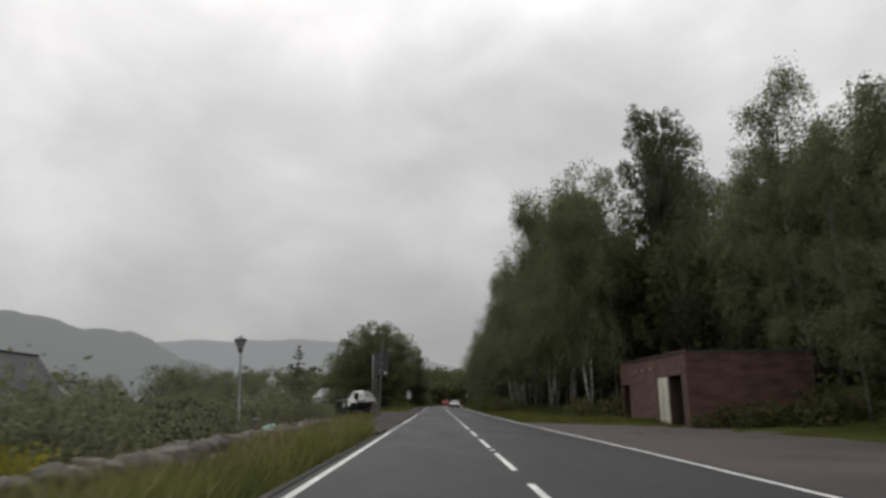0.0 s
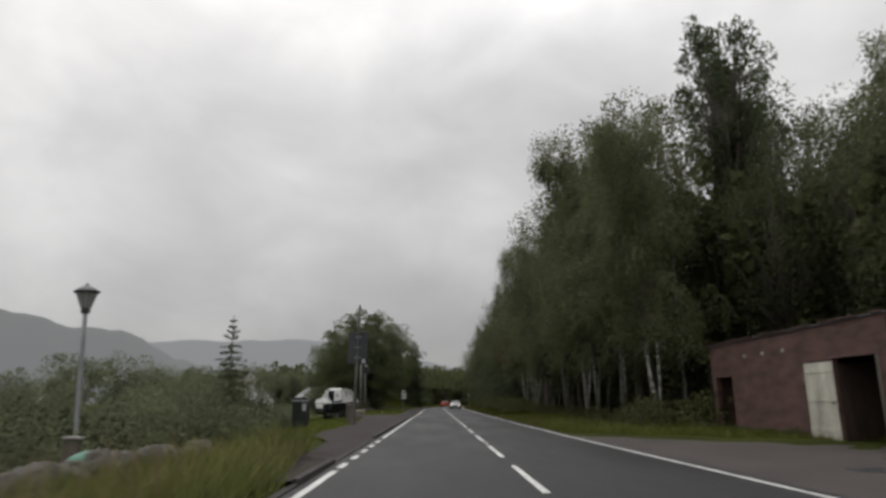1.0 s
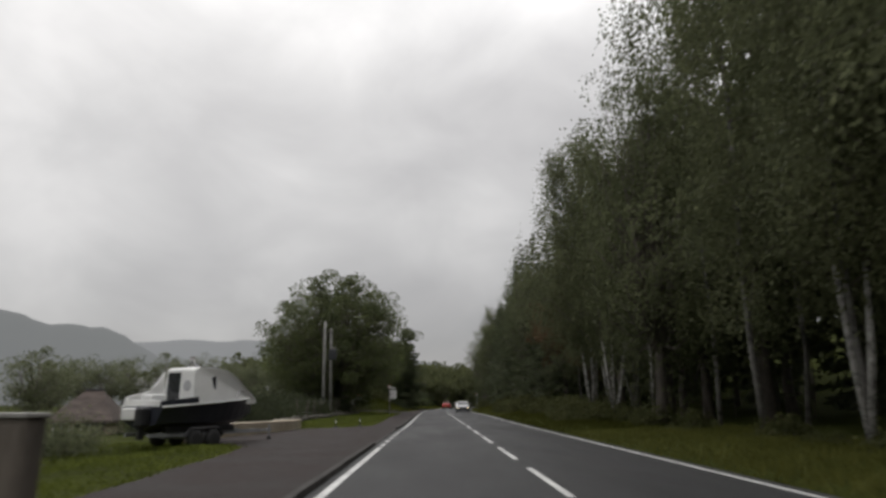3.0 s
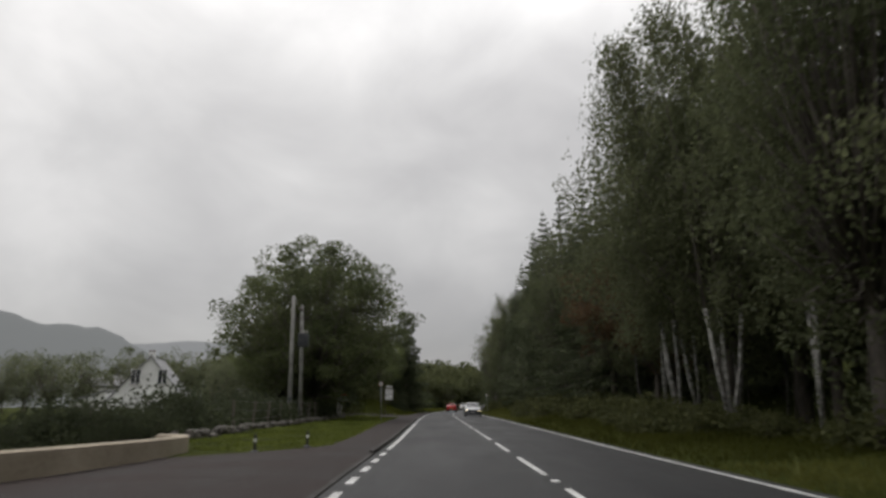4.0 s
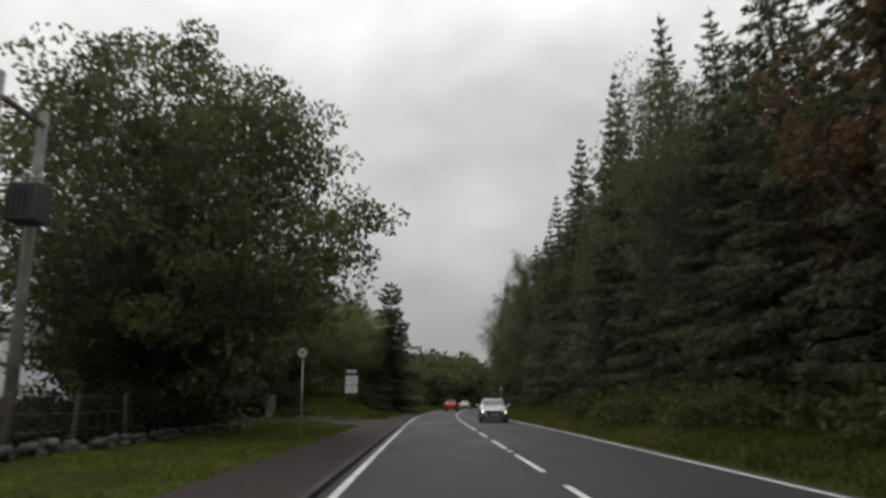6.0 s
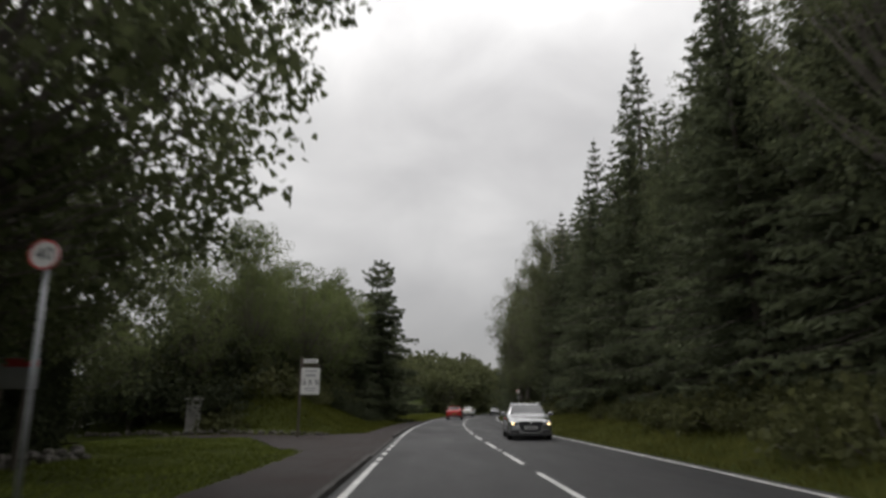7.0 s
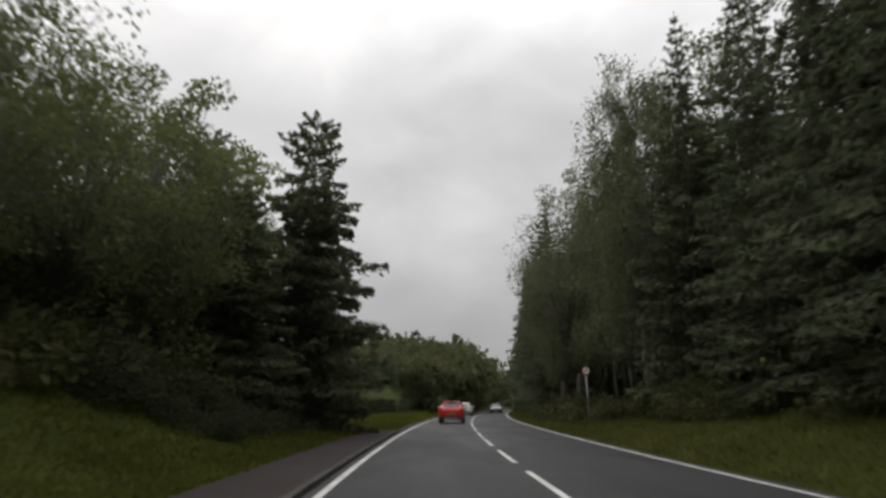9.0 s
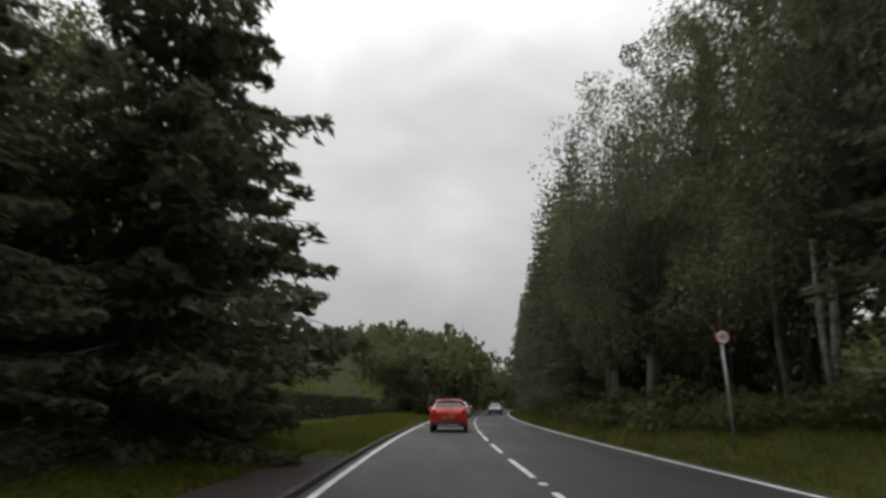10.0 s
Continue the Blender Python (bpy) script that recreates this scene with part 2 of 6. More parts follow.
def misty(name, ground, haze_glow, amount):
    """Moorland behind a kilometre and more of rain, its haze painted in as emission."""
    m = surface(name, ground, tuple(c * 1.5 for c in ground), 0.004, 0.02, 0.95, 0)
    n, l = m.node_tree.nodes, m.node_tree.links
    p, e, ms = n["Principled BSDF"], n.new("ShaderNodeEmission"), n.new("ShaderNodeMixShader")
    e.inputs["Color"].default_value = (*haze_glow, 1)
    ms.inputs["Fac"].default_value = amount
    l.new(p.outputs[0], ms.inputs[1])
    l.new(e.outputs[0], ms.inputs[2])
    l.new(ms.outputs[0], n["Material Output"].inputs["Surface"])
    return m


# The haze is a grey glow of the hills themselves; no air is modelled.
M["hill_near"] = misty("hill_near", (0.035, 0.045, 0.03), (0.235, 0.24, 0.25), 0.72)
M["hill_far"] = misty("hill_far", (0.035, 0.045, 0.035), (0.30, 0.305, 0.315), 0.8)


# ---- mesh helpers ----
def part(name, data, material, parent=None, label="", at=None, smooth=False):
    """Links a bmesh or mesh as one object under a thing or part."""
    if isinstance(data, bmesh.types.BMesh):
        me = bpy.data.meshes.new(name)
        data.to_mesh(me)
        data.free()
    else:
        me = data
    if material and not me.materials:
        me.materials.append(material)
    if smooth:
        me.polygons.foreach_set("use_smooth", [True] * len(me.polygons))
    ob = new(name, me)
    if parent:
        ob.parent = parent
    if at is not None:
        ob.matrix_basis = at
    if label:
        tagged(ob, label)
    return ob


def thing(name, label, category, m=None, group="", kind=""):
    ob = new(name)
    ob.empty_display_size = 0.2
    if m is not None:
        ob.matrix_basis = m
    return tagged(ob, label, category, group, kind)


def faces_mesh(name, verts, faces):
    me = bpy.data.meshes.new(name)
    me.from_pydata([tuple(map(float, v)) for v in verts], [], faces)
    me.update()
    return me


def quads_mesh(name, verts):
    """Loose four-cornered leaves: verts is (n, 4, 3)."""
    n = len(verts)
    me = bpy.data.meshes.new(name)
    me.vertices.add(4 * n)
    me.vertices.foreach_set("co", np.ascontiguousarray(verts, dtype=np.float32).ravel())
    me.loops.add(4 * n)
    me.loops.foreach_set("vertex_index", np.arange(4 * n, dtype=np.int32))
    me.polygons.add(n)
    me.polygons.foreach_set("loop_start", np.arange(0, 4 * n, 4, dtype=np.int32))
    me.update(calc_edges=True)
    return me


def box(bm, x, y, z, sx, sy, sz, m=None, bevel=0.0):
    """A box centred in x and y, standing on z."""
    made = bmesh.ops.create_cube(bm, size=1.0, matrix=(m or Matrix()) @ Matrix.Translation((x, y, z + sz / 2)) @ Matrix.Diagonal((sx, sy, sz, 1)))["verts"]
    if bevel:
        edges = list({e for v in made for e in v.link_edges})
        bmesh.ops.bevel(bm, geom=edges, offset=bevel, segments=2, profile=0.5, affect="EDGES")
    return bm


def block(x, y, z, sx, sy, sz, m=None, bevel=0.0):
    return box(bmesh.new(), x, y, z, sx, sy, sz, m, bevel)


def tube(bm, points, radii, n=6, slot=0):
    """A tapered tube along points, closed at both ends."""
    rings, prev = [], None
    pts = [Vector(p) for p in points]
    for i, p in enumerate(pts):
        d = (pts[min(i + 1, len(pts) - 1)] - pts[max(i - 1, 0)]).normalized()
        side = d.orthogonal().normalized() if prev is None else (prev - d * prev.dot(d)).normalized()
        prev = side
        up = d.cross(side)
        rings.append([bm.verts.new(p + radii[i] * (math.cos(a) * side + math.sin(a) * up)) for a in (2 * math.pi * k / n for k in range(n))])
    for a, b in zip(rings, rings[1:]):
        for k in range(n):
            bm.faces.new((a[k], a[(k + 1) % n], b[(k + 1) % n], b[k])).material_index = slot
    bm.faces.new(rings[0][::-1])
    bm.faces.new(rings[-1])
    return bm


def lathe(bm, profile, n=20, m=None):
    """A turned body: profile of (radius, height), about z."""
    m = m or Matrix()
    rings = [[bm.verts.new(m @ Vector((r * math.cos(2 * math.pi * k / n), r * math.sin(2 * math.pi * k / n), z))) for k in range(n)] for r, z in profile]
    for a, b in zip(rings, rings[1:]):
        for k in range(n):
            bm.faces.new((a[k], a[(k + 1) % n], b[(k + 1) % n], b[k]))
    bm.faces.new(rings[0][::-1])
    bm.faces.new(rings[-1])
    return bm


def prism(bm, outline, depth, m=None):
    """An outline in x and z, given depth in y (both ways from 0)."""
    m = m or Matrix()
    a = [bm.verts.new(m @ Vector((x, -depth / 2, z))) for x, z in outline]
    b = [bm.verts.new(m @ Vector((x, depth / 2, z))) for x, z in outline]
    n = len(outline)
    bm.faces.new(a)
    bm.faces.new(b[::-1])
    for k in range(n):
        bm.faces.new((a[k], b[k], b[(k + 1) % n], a[(k + 1) % n]))
    bmesh.ops.recalc_face_normals(bm, faces=bm.faces)
    return bm


# ---- the lie of the land ----
def step(a, b, v):
    s = np.clip((v - a) / (b - a), 0, 1)
    return s * s * (3 - 2 * s)


def centre(y):
    """The road's middle: straight, then a long bend to the right that tightens and runs on."""
    y = np.asarray(y, float)
    u = np.clip(y - 132, 0, None)
    bend = np.where(u < 90, 0.00098 * u**2 / (1 + 0.00174 * u), 0.0)
    u0, slope = 90.0, 0.1422
    return 1.75 + np.where(u < u0, bend, 0.00098 * u0**2 / (1 + 0.00174 * u0) + slope * (u - u0) + 0.0004 * (u - u0) ** 2)


def left_line(y):
    return centre(y) - np.interp(y, [-30, 70, 85, 110, 200], [3.47, 3.44, 3.36, 3.46, 3.5])


def right_line(y):
    return centre(y) + np.interp(y, [-30, 18, 40, 80, 100, 120, 150, 220], [3.95, 3.85, 3.42, 3.3, 3.5, 3.72, 3.62, 3.7])


def layby_end(x):
    """The lay-by's far edge, slanting away from the road."""
    return 41.5 - 0.85 * (np.asarray(x, float) - 5.3)


def footway_edge(y):
    return np.interp(y, [25, 28, 35, 39, 49, 60, 63.7, 66.4, 72.9, 75.6, 79.3, 86, 100, 120.6, 123.5, 125.4, 128.4, 132.8, 134.3, 137, 158, 167], [-3.95, -4.4, -4.85, -6.1, -6.1, -6.7, -7.1, -10.6, -10.6, -7.4, -5.15, -5.15, -5.6, -5.65, -5.75, -6.7, -8.1, -9.8, -8.2, -5.3, -5.2, -4.9]) + centre(y)


def ground_height(x, y):
    x, y = np.asarray(x, float), np.asarray(y, float)
    l = left_line(y) - 0.25 - x
    r = x - right_line(y) - 0.3
    z = np.full(np.broadcast(x, y).shape, -0.06)
    # left: low gardens first, later a level lawn, then a grassy bank
    dip = -1.8 * step(3.0, 12, l) * (1 - step(46, 68, y)) - 0.7 * step(9, 16, l) * step(46, 68, y) * (1 - step(128, 138, y))
    bank = 2.7 * step(1.6, 9.5, l) * step(135.3, 139.7, y) * (1 - step(150, 163, y)) * (1 - step(11, 17, l)) + 0.5 * step(1.5, 6, l) * step(150, 163, y)
    z = z + np.where(l > 0, 0.14 * step(0.0, 0.4, l) + dip + bank, 0)
    # right: lay-by, verge and a wooded slope that steepens along the road
    rise = np.interp(y, [34, 54, 86, 107, 123, 183], [0.0, 0.02, 0.05, 0.19, 0.25, 0.27])
    near = np.minimum(r, 7.0)
    layby = step(0.0, 1.0, layby_end(x) - y)
    z = z + np.where(r > 0, 0.10 * step(0, 0.5, r) * (1 - layby) + rise * np.maximum(near - 0.9, 0), 0)
    z = z + np.where(r > 7, np.minimum(r - 7, 60) * (0.03 + 0.22 * step(10, 30, r)), 0)
    rough = 0.05 * np.sin(x * 1.7 + 0.6 * y) * np.sin(y * 1.1 - 0.3 * x) * step(1.5, 4, np.maximum(l, r))
    # trodden lower under the footway
    paved = (x > footway_edge(y) + 0.1) & (l > -0.2) & (y > 25.5) & (y < 166.5)
    return np.where(paved, np.minimum(z + rough, 0.0), z + rough)


def ground_at(x, y):
    return float(ground_height(x, y))


# ---- ground, road, footway ----
def sheet(name, xs, ys, height):
    """A draped grid: xs may be a function of y that gives the two edges."""
    verts, faces, n = [], [], None
    for y in ys:
        row = xs(y)
        n = len(row)
        verts += [(x, y, height(x, y)) for x in row]
    for i in range(len(ys) - 1):
        for j in range(n - 1):
            a = i * n + j
            faces.append((a, a + 1, a + n + 1, a + n))
    return faces_mesh(name, verts, faces)


def spread(near, far, steps):
    return list(np.sign(steps) * (near * np.abs(steps) + far * np.abs(steps) ** 5))


gx = np.unique(np.round(np.concatenate([spread(95, 2300, np.linspace(-1, 1, 131)), np.arange(-12, 12.1, 0.35)]), 3))
gy = np.concatenate([-np.geomspace(2300, 32, 14), np.arange(-30, 330, 1.5), np.geomspace(332, 2600, 16)])
GX, GY = np.meshgrid(gx, gy)
GZ = ground_height(GX, GY)
far_away = step(150, 400, np.hypot(GX, GY - 120))
GZ = GZ * (1 - far_away) - 1.0 * far_away
nx = len(gx)
ground = part("ground", faces_mesh("ground", np.stack([GX, GY, GZ], -1).reshape(-1, 3), [(i * nx + j, i * nx + j + 1, (i + 1) * nx + j + 1, (i + 1) * nx + j) for i in range(len(gy) - 1) for j in range(nx - 1)]), M["soil"], smooth=True)
tagged(ground, "rough green turf and leaf litter", "ground", kind="structure")

road_y = np.concatenate([np.arange(-30, 330, 2.0), np.arange(330, 420, 6.0)])
road = part("road", sheet("road", lambda y: np.linspace(left_line(y) - 0.3, right_line(y) + 0.3, 9), road_y, lambda x, y: 0.0), M["asphalt"], smooth=True)
tagged(road, "wet dark grey asphalt road with white lines", "road", kind="structure")

layby = part("layby", sheet("layby", lambda y: np.linspace(right_line(y) + 0.29, max(5.7, 5.3 + (41.5 - y) / 0.85), 14), np.arange(-30, 41, 1.5), lambda x, y: -0.004 + 0.02 * math.sin(x * 2.1) * math.sin(y * 1.3) - 0.012), M["gravel"], smooth=True)
tagged(layby, "brown-grey gravel lay-by beside the road", "lay-by", kind="structure")


def footway_height(x, y):
    """Level behind the kerb, and ramped down to it where vehicles cross."""
    drop = max(float(step(a, a + 1, y) * (1 - step(b - 1, b, y))) for a, b in ((28, 38.5), (64.6, 78.4), (121.6, 135)))
    ramp_down = 0.068 * drop * float(step(-1.2, -0.35, x - left_line(y)))
    return max(0.098 - ramp_down, ground_at(x, y) + 0.02)


footway = part("pavement", sheet("pavement", lambda y: np.concatenate([np.linspace(footway_edge(y), left_line(y) - 1.1, 5), [left_line(y) - 0.31]]), np.arange(25, 167, 1.0), footway_height), M["footway"], smooth=True)
tagged(footway, "worn brown-grey tarmac footway beside the kerb", "footway", kind="structure")
lane = part("side_road", sheet("side_road", lambda y: np.linspace(-36 if y > 131.9 else float(np.interp(y, [124.6, 128.4, 131.9], [-4.8, -6.3, -7.9])), -3.4, 24), np.arange(124.6, 134.6, 0.7), lambda x, y: max(ground_at(x, y) + 0.035, 0.104) if x > -8 else ground_at(x, 128.4) + 0.05), M["footway"], smooth=True)
tagged(lane, "tarmac side road joining the main road", "side road", kind="structure")

# painted lines


def strip(name, offset, y0, y1, width, label=""):
    ys = np.linspace(y0, y1, max(2, int((y1 - y0) / 3) + 1))
    ob = part(name, sheet(name, lambda y: (offset(y) - width / 2, offset(y) + width / 2), ys, lambda x, y: 0.005), M["marking"], road)
    return ob


strip("edge_line", right_line, -28, 350, 0.13)
for y0, y1 in ((-28, 27.5), (38.5, 64.6), (79.3, 121.1), (135, 350)):
    strip("edge_line", left_line, y0, y1, 0.13)
for y0, y1 in ((27.5, 38.5), (64.6, 79.3), (121.1, 135)):
    for y in np.arange(y0 + 0.5, y1 - 0.8, 2.0):
        strip("edge_dash", left_line, y, y + 1.0, 0.14)
for y in np.arange(0.45 - 30, 320, 6.0):
    strip("centre_dash", centre, y, y + 4.0, 0.12)
stud = bmesh.new()
box(stud, 0, 0, 0, 0.13, 0.2, 0.018, bevel=0.006)
stud_mesh = bpy.data.meshes.new("road_stud")
stud.to_mesh(stud_mesh)
stud.free()
for y in np.arange(0.45 - 19, 250, 18.0):
    part("road_stud", stud_mesh, M["white"], road, at=pose(float(centre(y)), y, 0.001))
drain = thing("drain_cover", "dark iron drain cover in the lay-by gravel", "drain cover", pose(8.5, 27.5, -0.012), kind="")
part("frame", block(0, 0, 0, 0.75, 0.6, 0.02, bevel=0.008), M["black"], drain)
for k in range(5):
    part("bar", block(-0.26 + 0.13 * k, 0, 0.02, 0.05, 0.48, 0.012), M["sign_back"], drain)

# kerbstones
kerb = thing("kerb", "weathered grey concrete kerb along the footway", "kerb", kind="structure")
kerb_mesh = bpy.data.meshes.new("kerbstone")
kb = block(0, 0, -0.1, 0.125, 0.905, 0.205, bevel=0.018)
kb.to_mesh(kerb_mesh)
kb.free()
kerb_low = bpy.data.meshes.new("kerbstone_low")
kb = block(0, 0, -0.14, 0.125, 0.905, 0.175, bevel=0.018)
kb.to_mesh(kerb_low)
kb.free()
for k, y in enumerate(np.arange(-20, 200, 0.915)):
    x = float(left_line(y)) - 0.29
    slope = math.degrees(math.atan2(float(left_line(y + 0.5) - left_line(y - 0.5)), 1.0))
    dropped = y < 25.5 or 28.5 < y < 38 or 65.5 < y < 77.5 or 122.5 < y < 134
    part("kerbstone", kerb_low if dropped else kerb_mesh, M["kerb"], kerb, at=pose(x + random.uniform(-0.006, 0.006), float(y), random.uniform(-0.006, 0.004), 0, 0, -slope))

# ---- distant hills ----
def ridge(name, radius, depth, bearings, heights, rough, material, label):
    """A far range as a long mound round part of the horizon; bearings in degrees to the right of ahead."""
    verts, faces = [], []
    bs = np.linspace(bearings[0], bearings[-1], 150)
    rows = 9
    for b in bs:
        top = np.interp(b, bearings, heights) + rough * (noise.noise((b * 0.35, radius, 0)) + 0.5 * noise.noise((b * 1.1, radius, 3)))
        for k in range(rows):
            u = k / (rows - 1)
            lift = math.sin(min(u / 0.7, 1) * math.pi / 2) if u < 0.7 else 1 - (u - 0.7) / 0.3 * 0.5
            r = radius + depth * (u - 0.7)
            z = max(top, 5) * lift - 8 + 0.12 * rough * noise.noise((b * 2, u * 6, 9))
            verts.append((r * math.sin(radians(b)), 75 + r * math.cos(radians(b)), z))
    for i in range(len(bs) - 1):
        for k in range(rows - 1):
            a = i * rows + k
            faces.append((a, a + 1, a + rows + 1, a + rows))
    ob = part(name, faces_mesh(name, verts, faces), material, smooth=True)
    return tagged(ob, label, "hill", kind="structure")


ridge("backdrop_hill", 640, 220, [-75, -44, -35, -33, -28.5, -26.5, -22, -18, -8], [50, 95, 87, 79, 77, 65, 45, 29, 0], 4.2, M["hill_near"], "moorland hill beyond the gardens, rain haze painted in grey")
ridge("backdrop_far_hill", 2300, 500, [-60, -30, -22, -12, -6, -2, 2, 8, 30], [150, 190, 215, 228, 215, 165, 130, 70, 40], 7, M["hill_far"], "far range of hills with pale haze painted in")


# ---- trees ----
def leaf_quads(rng, centres, long, wide, droop=0.0, spread_dir=None):
    """One bent leaf spray at each centre, turned at random or hanging."""
    n = len(centres)
    d = rng.normal(size=(n, 3))
    if spread_dir is not None:
        d = d * 0.55 + spread_dir
    d[:, 2] -= droop
    d /= np.linalg.norm(d, axis=1, keepdims=True)
    s = np.cross(d, rng.normal(size=(n, 3)))
    s /= np.linalg.norm(s, axis=1, keepdims=True) + 1e-9
    ln = long * rng.uniform(0.6, 1.35, (n, 1))
    wd = wide * rng.uniform(0.6, 1.35, (n, 1))
    bend = np.cross(d, s) * wd * 0.25
    return np.stack([centres - d * ln / 2, centres + s * wd / 2 + bend, centres + d * ln / 2, centres - s * wd / 2 + bend], 1)


def tree_thing(name, label, category, stem, crown, bark, leaf, group=""):
    t = thing(name, label, category, group=group)
    trunk = part("trunk", stem, bark, t, smooth=True)
    trunk.data.materials.append(M["bark"])
    part("crown", crown, leaf, t)
    return t


def birch(rng, height, radius, leaves, base=0.3, long=0.3, wide=0.17, forks=1, arms=26, pale=0.0):
    """A slim stem or two, rising limbs and hanging strands of small leaves."""
    stem, centres = bmesh.new(), []
    for f in range(forks):
        lean = rng.uniform(-0.03, 0.03, 2) + (f * 0.05 * rng.choice([-1, 1]) if forks > 1 else 0)
        sway = rng.uniform(-0.25, 0.25, 2)
        axis = [np.array([lean[0] * z + sway[0] * math.sin(z * 0.4), lean[1] * z + sway[1] * math.sin(z * 0.35), z]) for z in np.linspace(0, height * 0.95, 9)]
        thick = height * 0.0038 + 0.015
        widths = [thick * (1 - 0.92 * k / 8) + 0.01 for k in range(9)]
        # the bark is white low down only; upper stems are thin and brown
        cut = int(round(pale / (height * 0.95) * 8)) if pale else 8
        tube(stem, axis[:cut + 1], widths[:cut + 1], 7)
        if cut < 8:
            tube(stem, axis[cut:], [w * 0.8 for w in widths[cut:]], 6, 1)
        limbs = int(arms / forks)
        for k in range(limbs):
            u = base + (0.97 - base) * (k + rng.uniform(0, 1)) / limbs
            z0 = u * height * 0.95
            p0 = np.array([np.interp(z0, [a[2] for a in axis], [a[i] for a in axis]) for i in range(3)])
            ang = rng.uniform(0, 2 * math.pi)
            reach = radius * (1.0 - 0.75 * max(0, (u - 0.45) / 0.55)) * (0.55 + 0.45 * min(1, (u - base) / 0.15 + 0.4)) * rng.uniform(0.6, 1.15)
            out = np.array([math.cos(ang), math.sin(ang), 0])
            p1 = p0 + out * reach * 0.6 + np.array([0, 0, reach * 0.5])
            p2 = p0 + out * reach + np.array([0, 0, reach * rng.uniform(0.1, 0.5)])
            tube(stem, [p0, p1, p2], [thick * 0.3 * (1 - u * 0.6), thick * 0.16, 0.008], 4, 1)
            count = max(3, int(leaves / forks / limbs / 9))
            for _ in range(count):
                v = rng.uniform(0.2, 1.0)
                start = (p0 * (1 - v) + p1 * v if v < 0.55 else p1 * (1 - (v - 0.55) / 0.45) + p2 * ((v - 0.55) / 0.45)) + rng.normal(size=3) * 0.4
                hang = rng.uniform(0.5, 2.0)
                steps = np.linspace(0, 1, 9)[:, None]
                centres.append(start + np.array([0, 0, -hang]) * steps + rng.normal(size=(9, 3)) * 0.16 + out * 0.35 * np.sqrt(steps))
    return stem, quads_mesh("birch_crown", leaf_quads(rng, np.concatenate(centres), long, wide, droop=0.5))


def spruce(rng, height, radius, leaves, base=0.08, long=0.5, wide=0.17, twigs=0.6, taper=0.9):
    """A straight stem with tiers of flat drooping sprays, tips turned up, and a thin spire."""
    stem, centres, dirs, lengths = bmesh.new(), [], [], []
    tube(stem, [(0, 0, 0), (0.05, 0, height * 0.5), (0, 0.04, height)], [height * 0.011, height * 0.006, 0.02], 7)
    tiers = max(20, int(height * 1.05 + 4))
    for w in range(tiers):
        u0 = base + (1 - base) * (w / tiers) ** 0.9
        arms = int(rng.integers(6, 9)) if u0 < 0.85 else 5
        reach0 = radius * (1 - u0) ** taper * (0.75 + 0.25 * min(1, (u0 - base) * 8)) * rng.uniform(0.82, 1.12) + 0.1
        for a in range(arms):
            u = u0 + rng.uniform(-0.4, 0.4) / tiers * (1 - u0)
            ang = 2 * math.pi * (a + rng.uniform(-0.35, 0.35)) / arms + w * 0.9
            reach = reach0 * rng.uniform(0.6, 1.18)
            out = np.array([math.cos(ang), math.sin(ang), 0])
            side = np.array([-out[1], out[0], 0])
            p0 = np.array([0, 0, u * height])
            droop = reach * rng.uniform(0.25, 0.5) if u < 0.8 else -reach * 0.25
            tip = 0.16 * reach
            if u < twigs:
                tube(stem, [p0, p0 + out * reach * 0.5 - np.array([0, 0, droop * 0.5 - tip * 0.25]), p0 + out * reach - np.array([0, 0, droop - tip])], [0.035 * (1 - u) + 0.012, 0.02, 0.006], 3)
            n = max(4, int(leaves / tiers / arms * (0.25 + 1.5 * (1 - u))))
            v = rng.uniform(0.04, 1.0, (n, 1)) ** 0.8
            across = rng.uniform(-1, 1, (n, 1)) * (0.34 * reach * (1.05 - v) + 0.04)
            hang = -np.abs(across) * 0.35 - np.abs(rng.normal(size=(n, 1))) * min(0.16, 0.09 * reach)
            centres.append(p0 + out * reach * v + side * across + np.array([0, 0, 1]) * (-droop * v + tip * v * v + hang))
            dirs.append(np.tile(out * 0.9 + np.array([0, 0, -0.22]), (n, 1)) + side * np.sign(across) * 0.7)
            lengths.append(np.full((n, 1), min(1.0, 0.42 + 0.26 * reach)))
    size = np.concatenate(lengths)
    return stem, quads_mesh("spruce_crown", leaf_quads(rng, np.concatenate(centres), long * size, wide * size, droop=0.15, spread_dir=np.concatenate(dirs)))


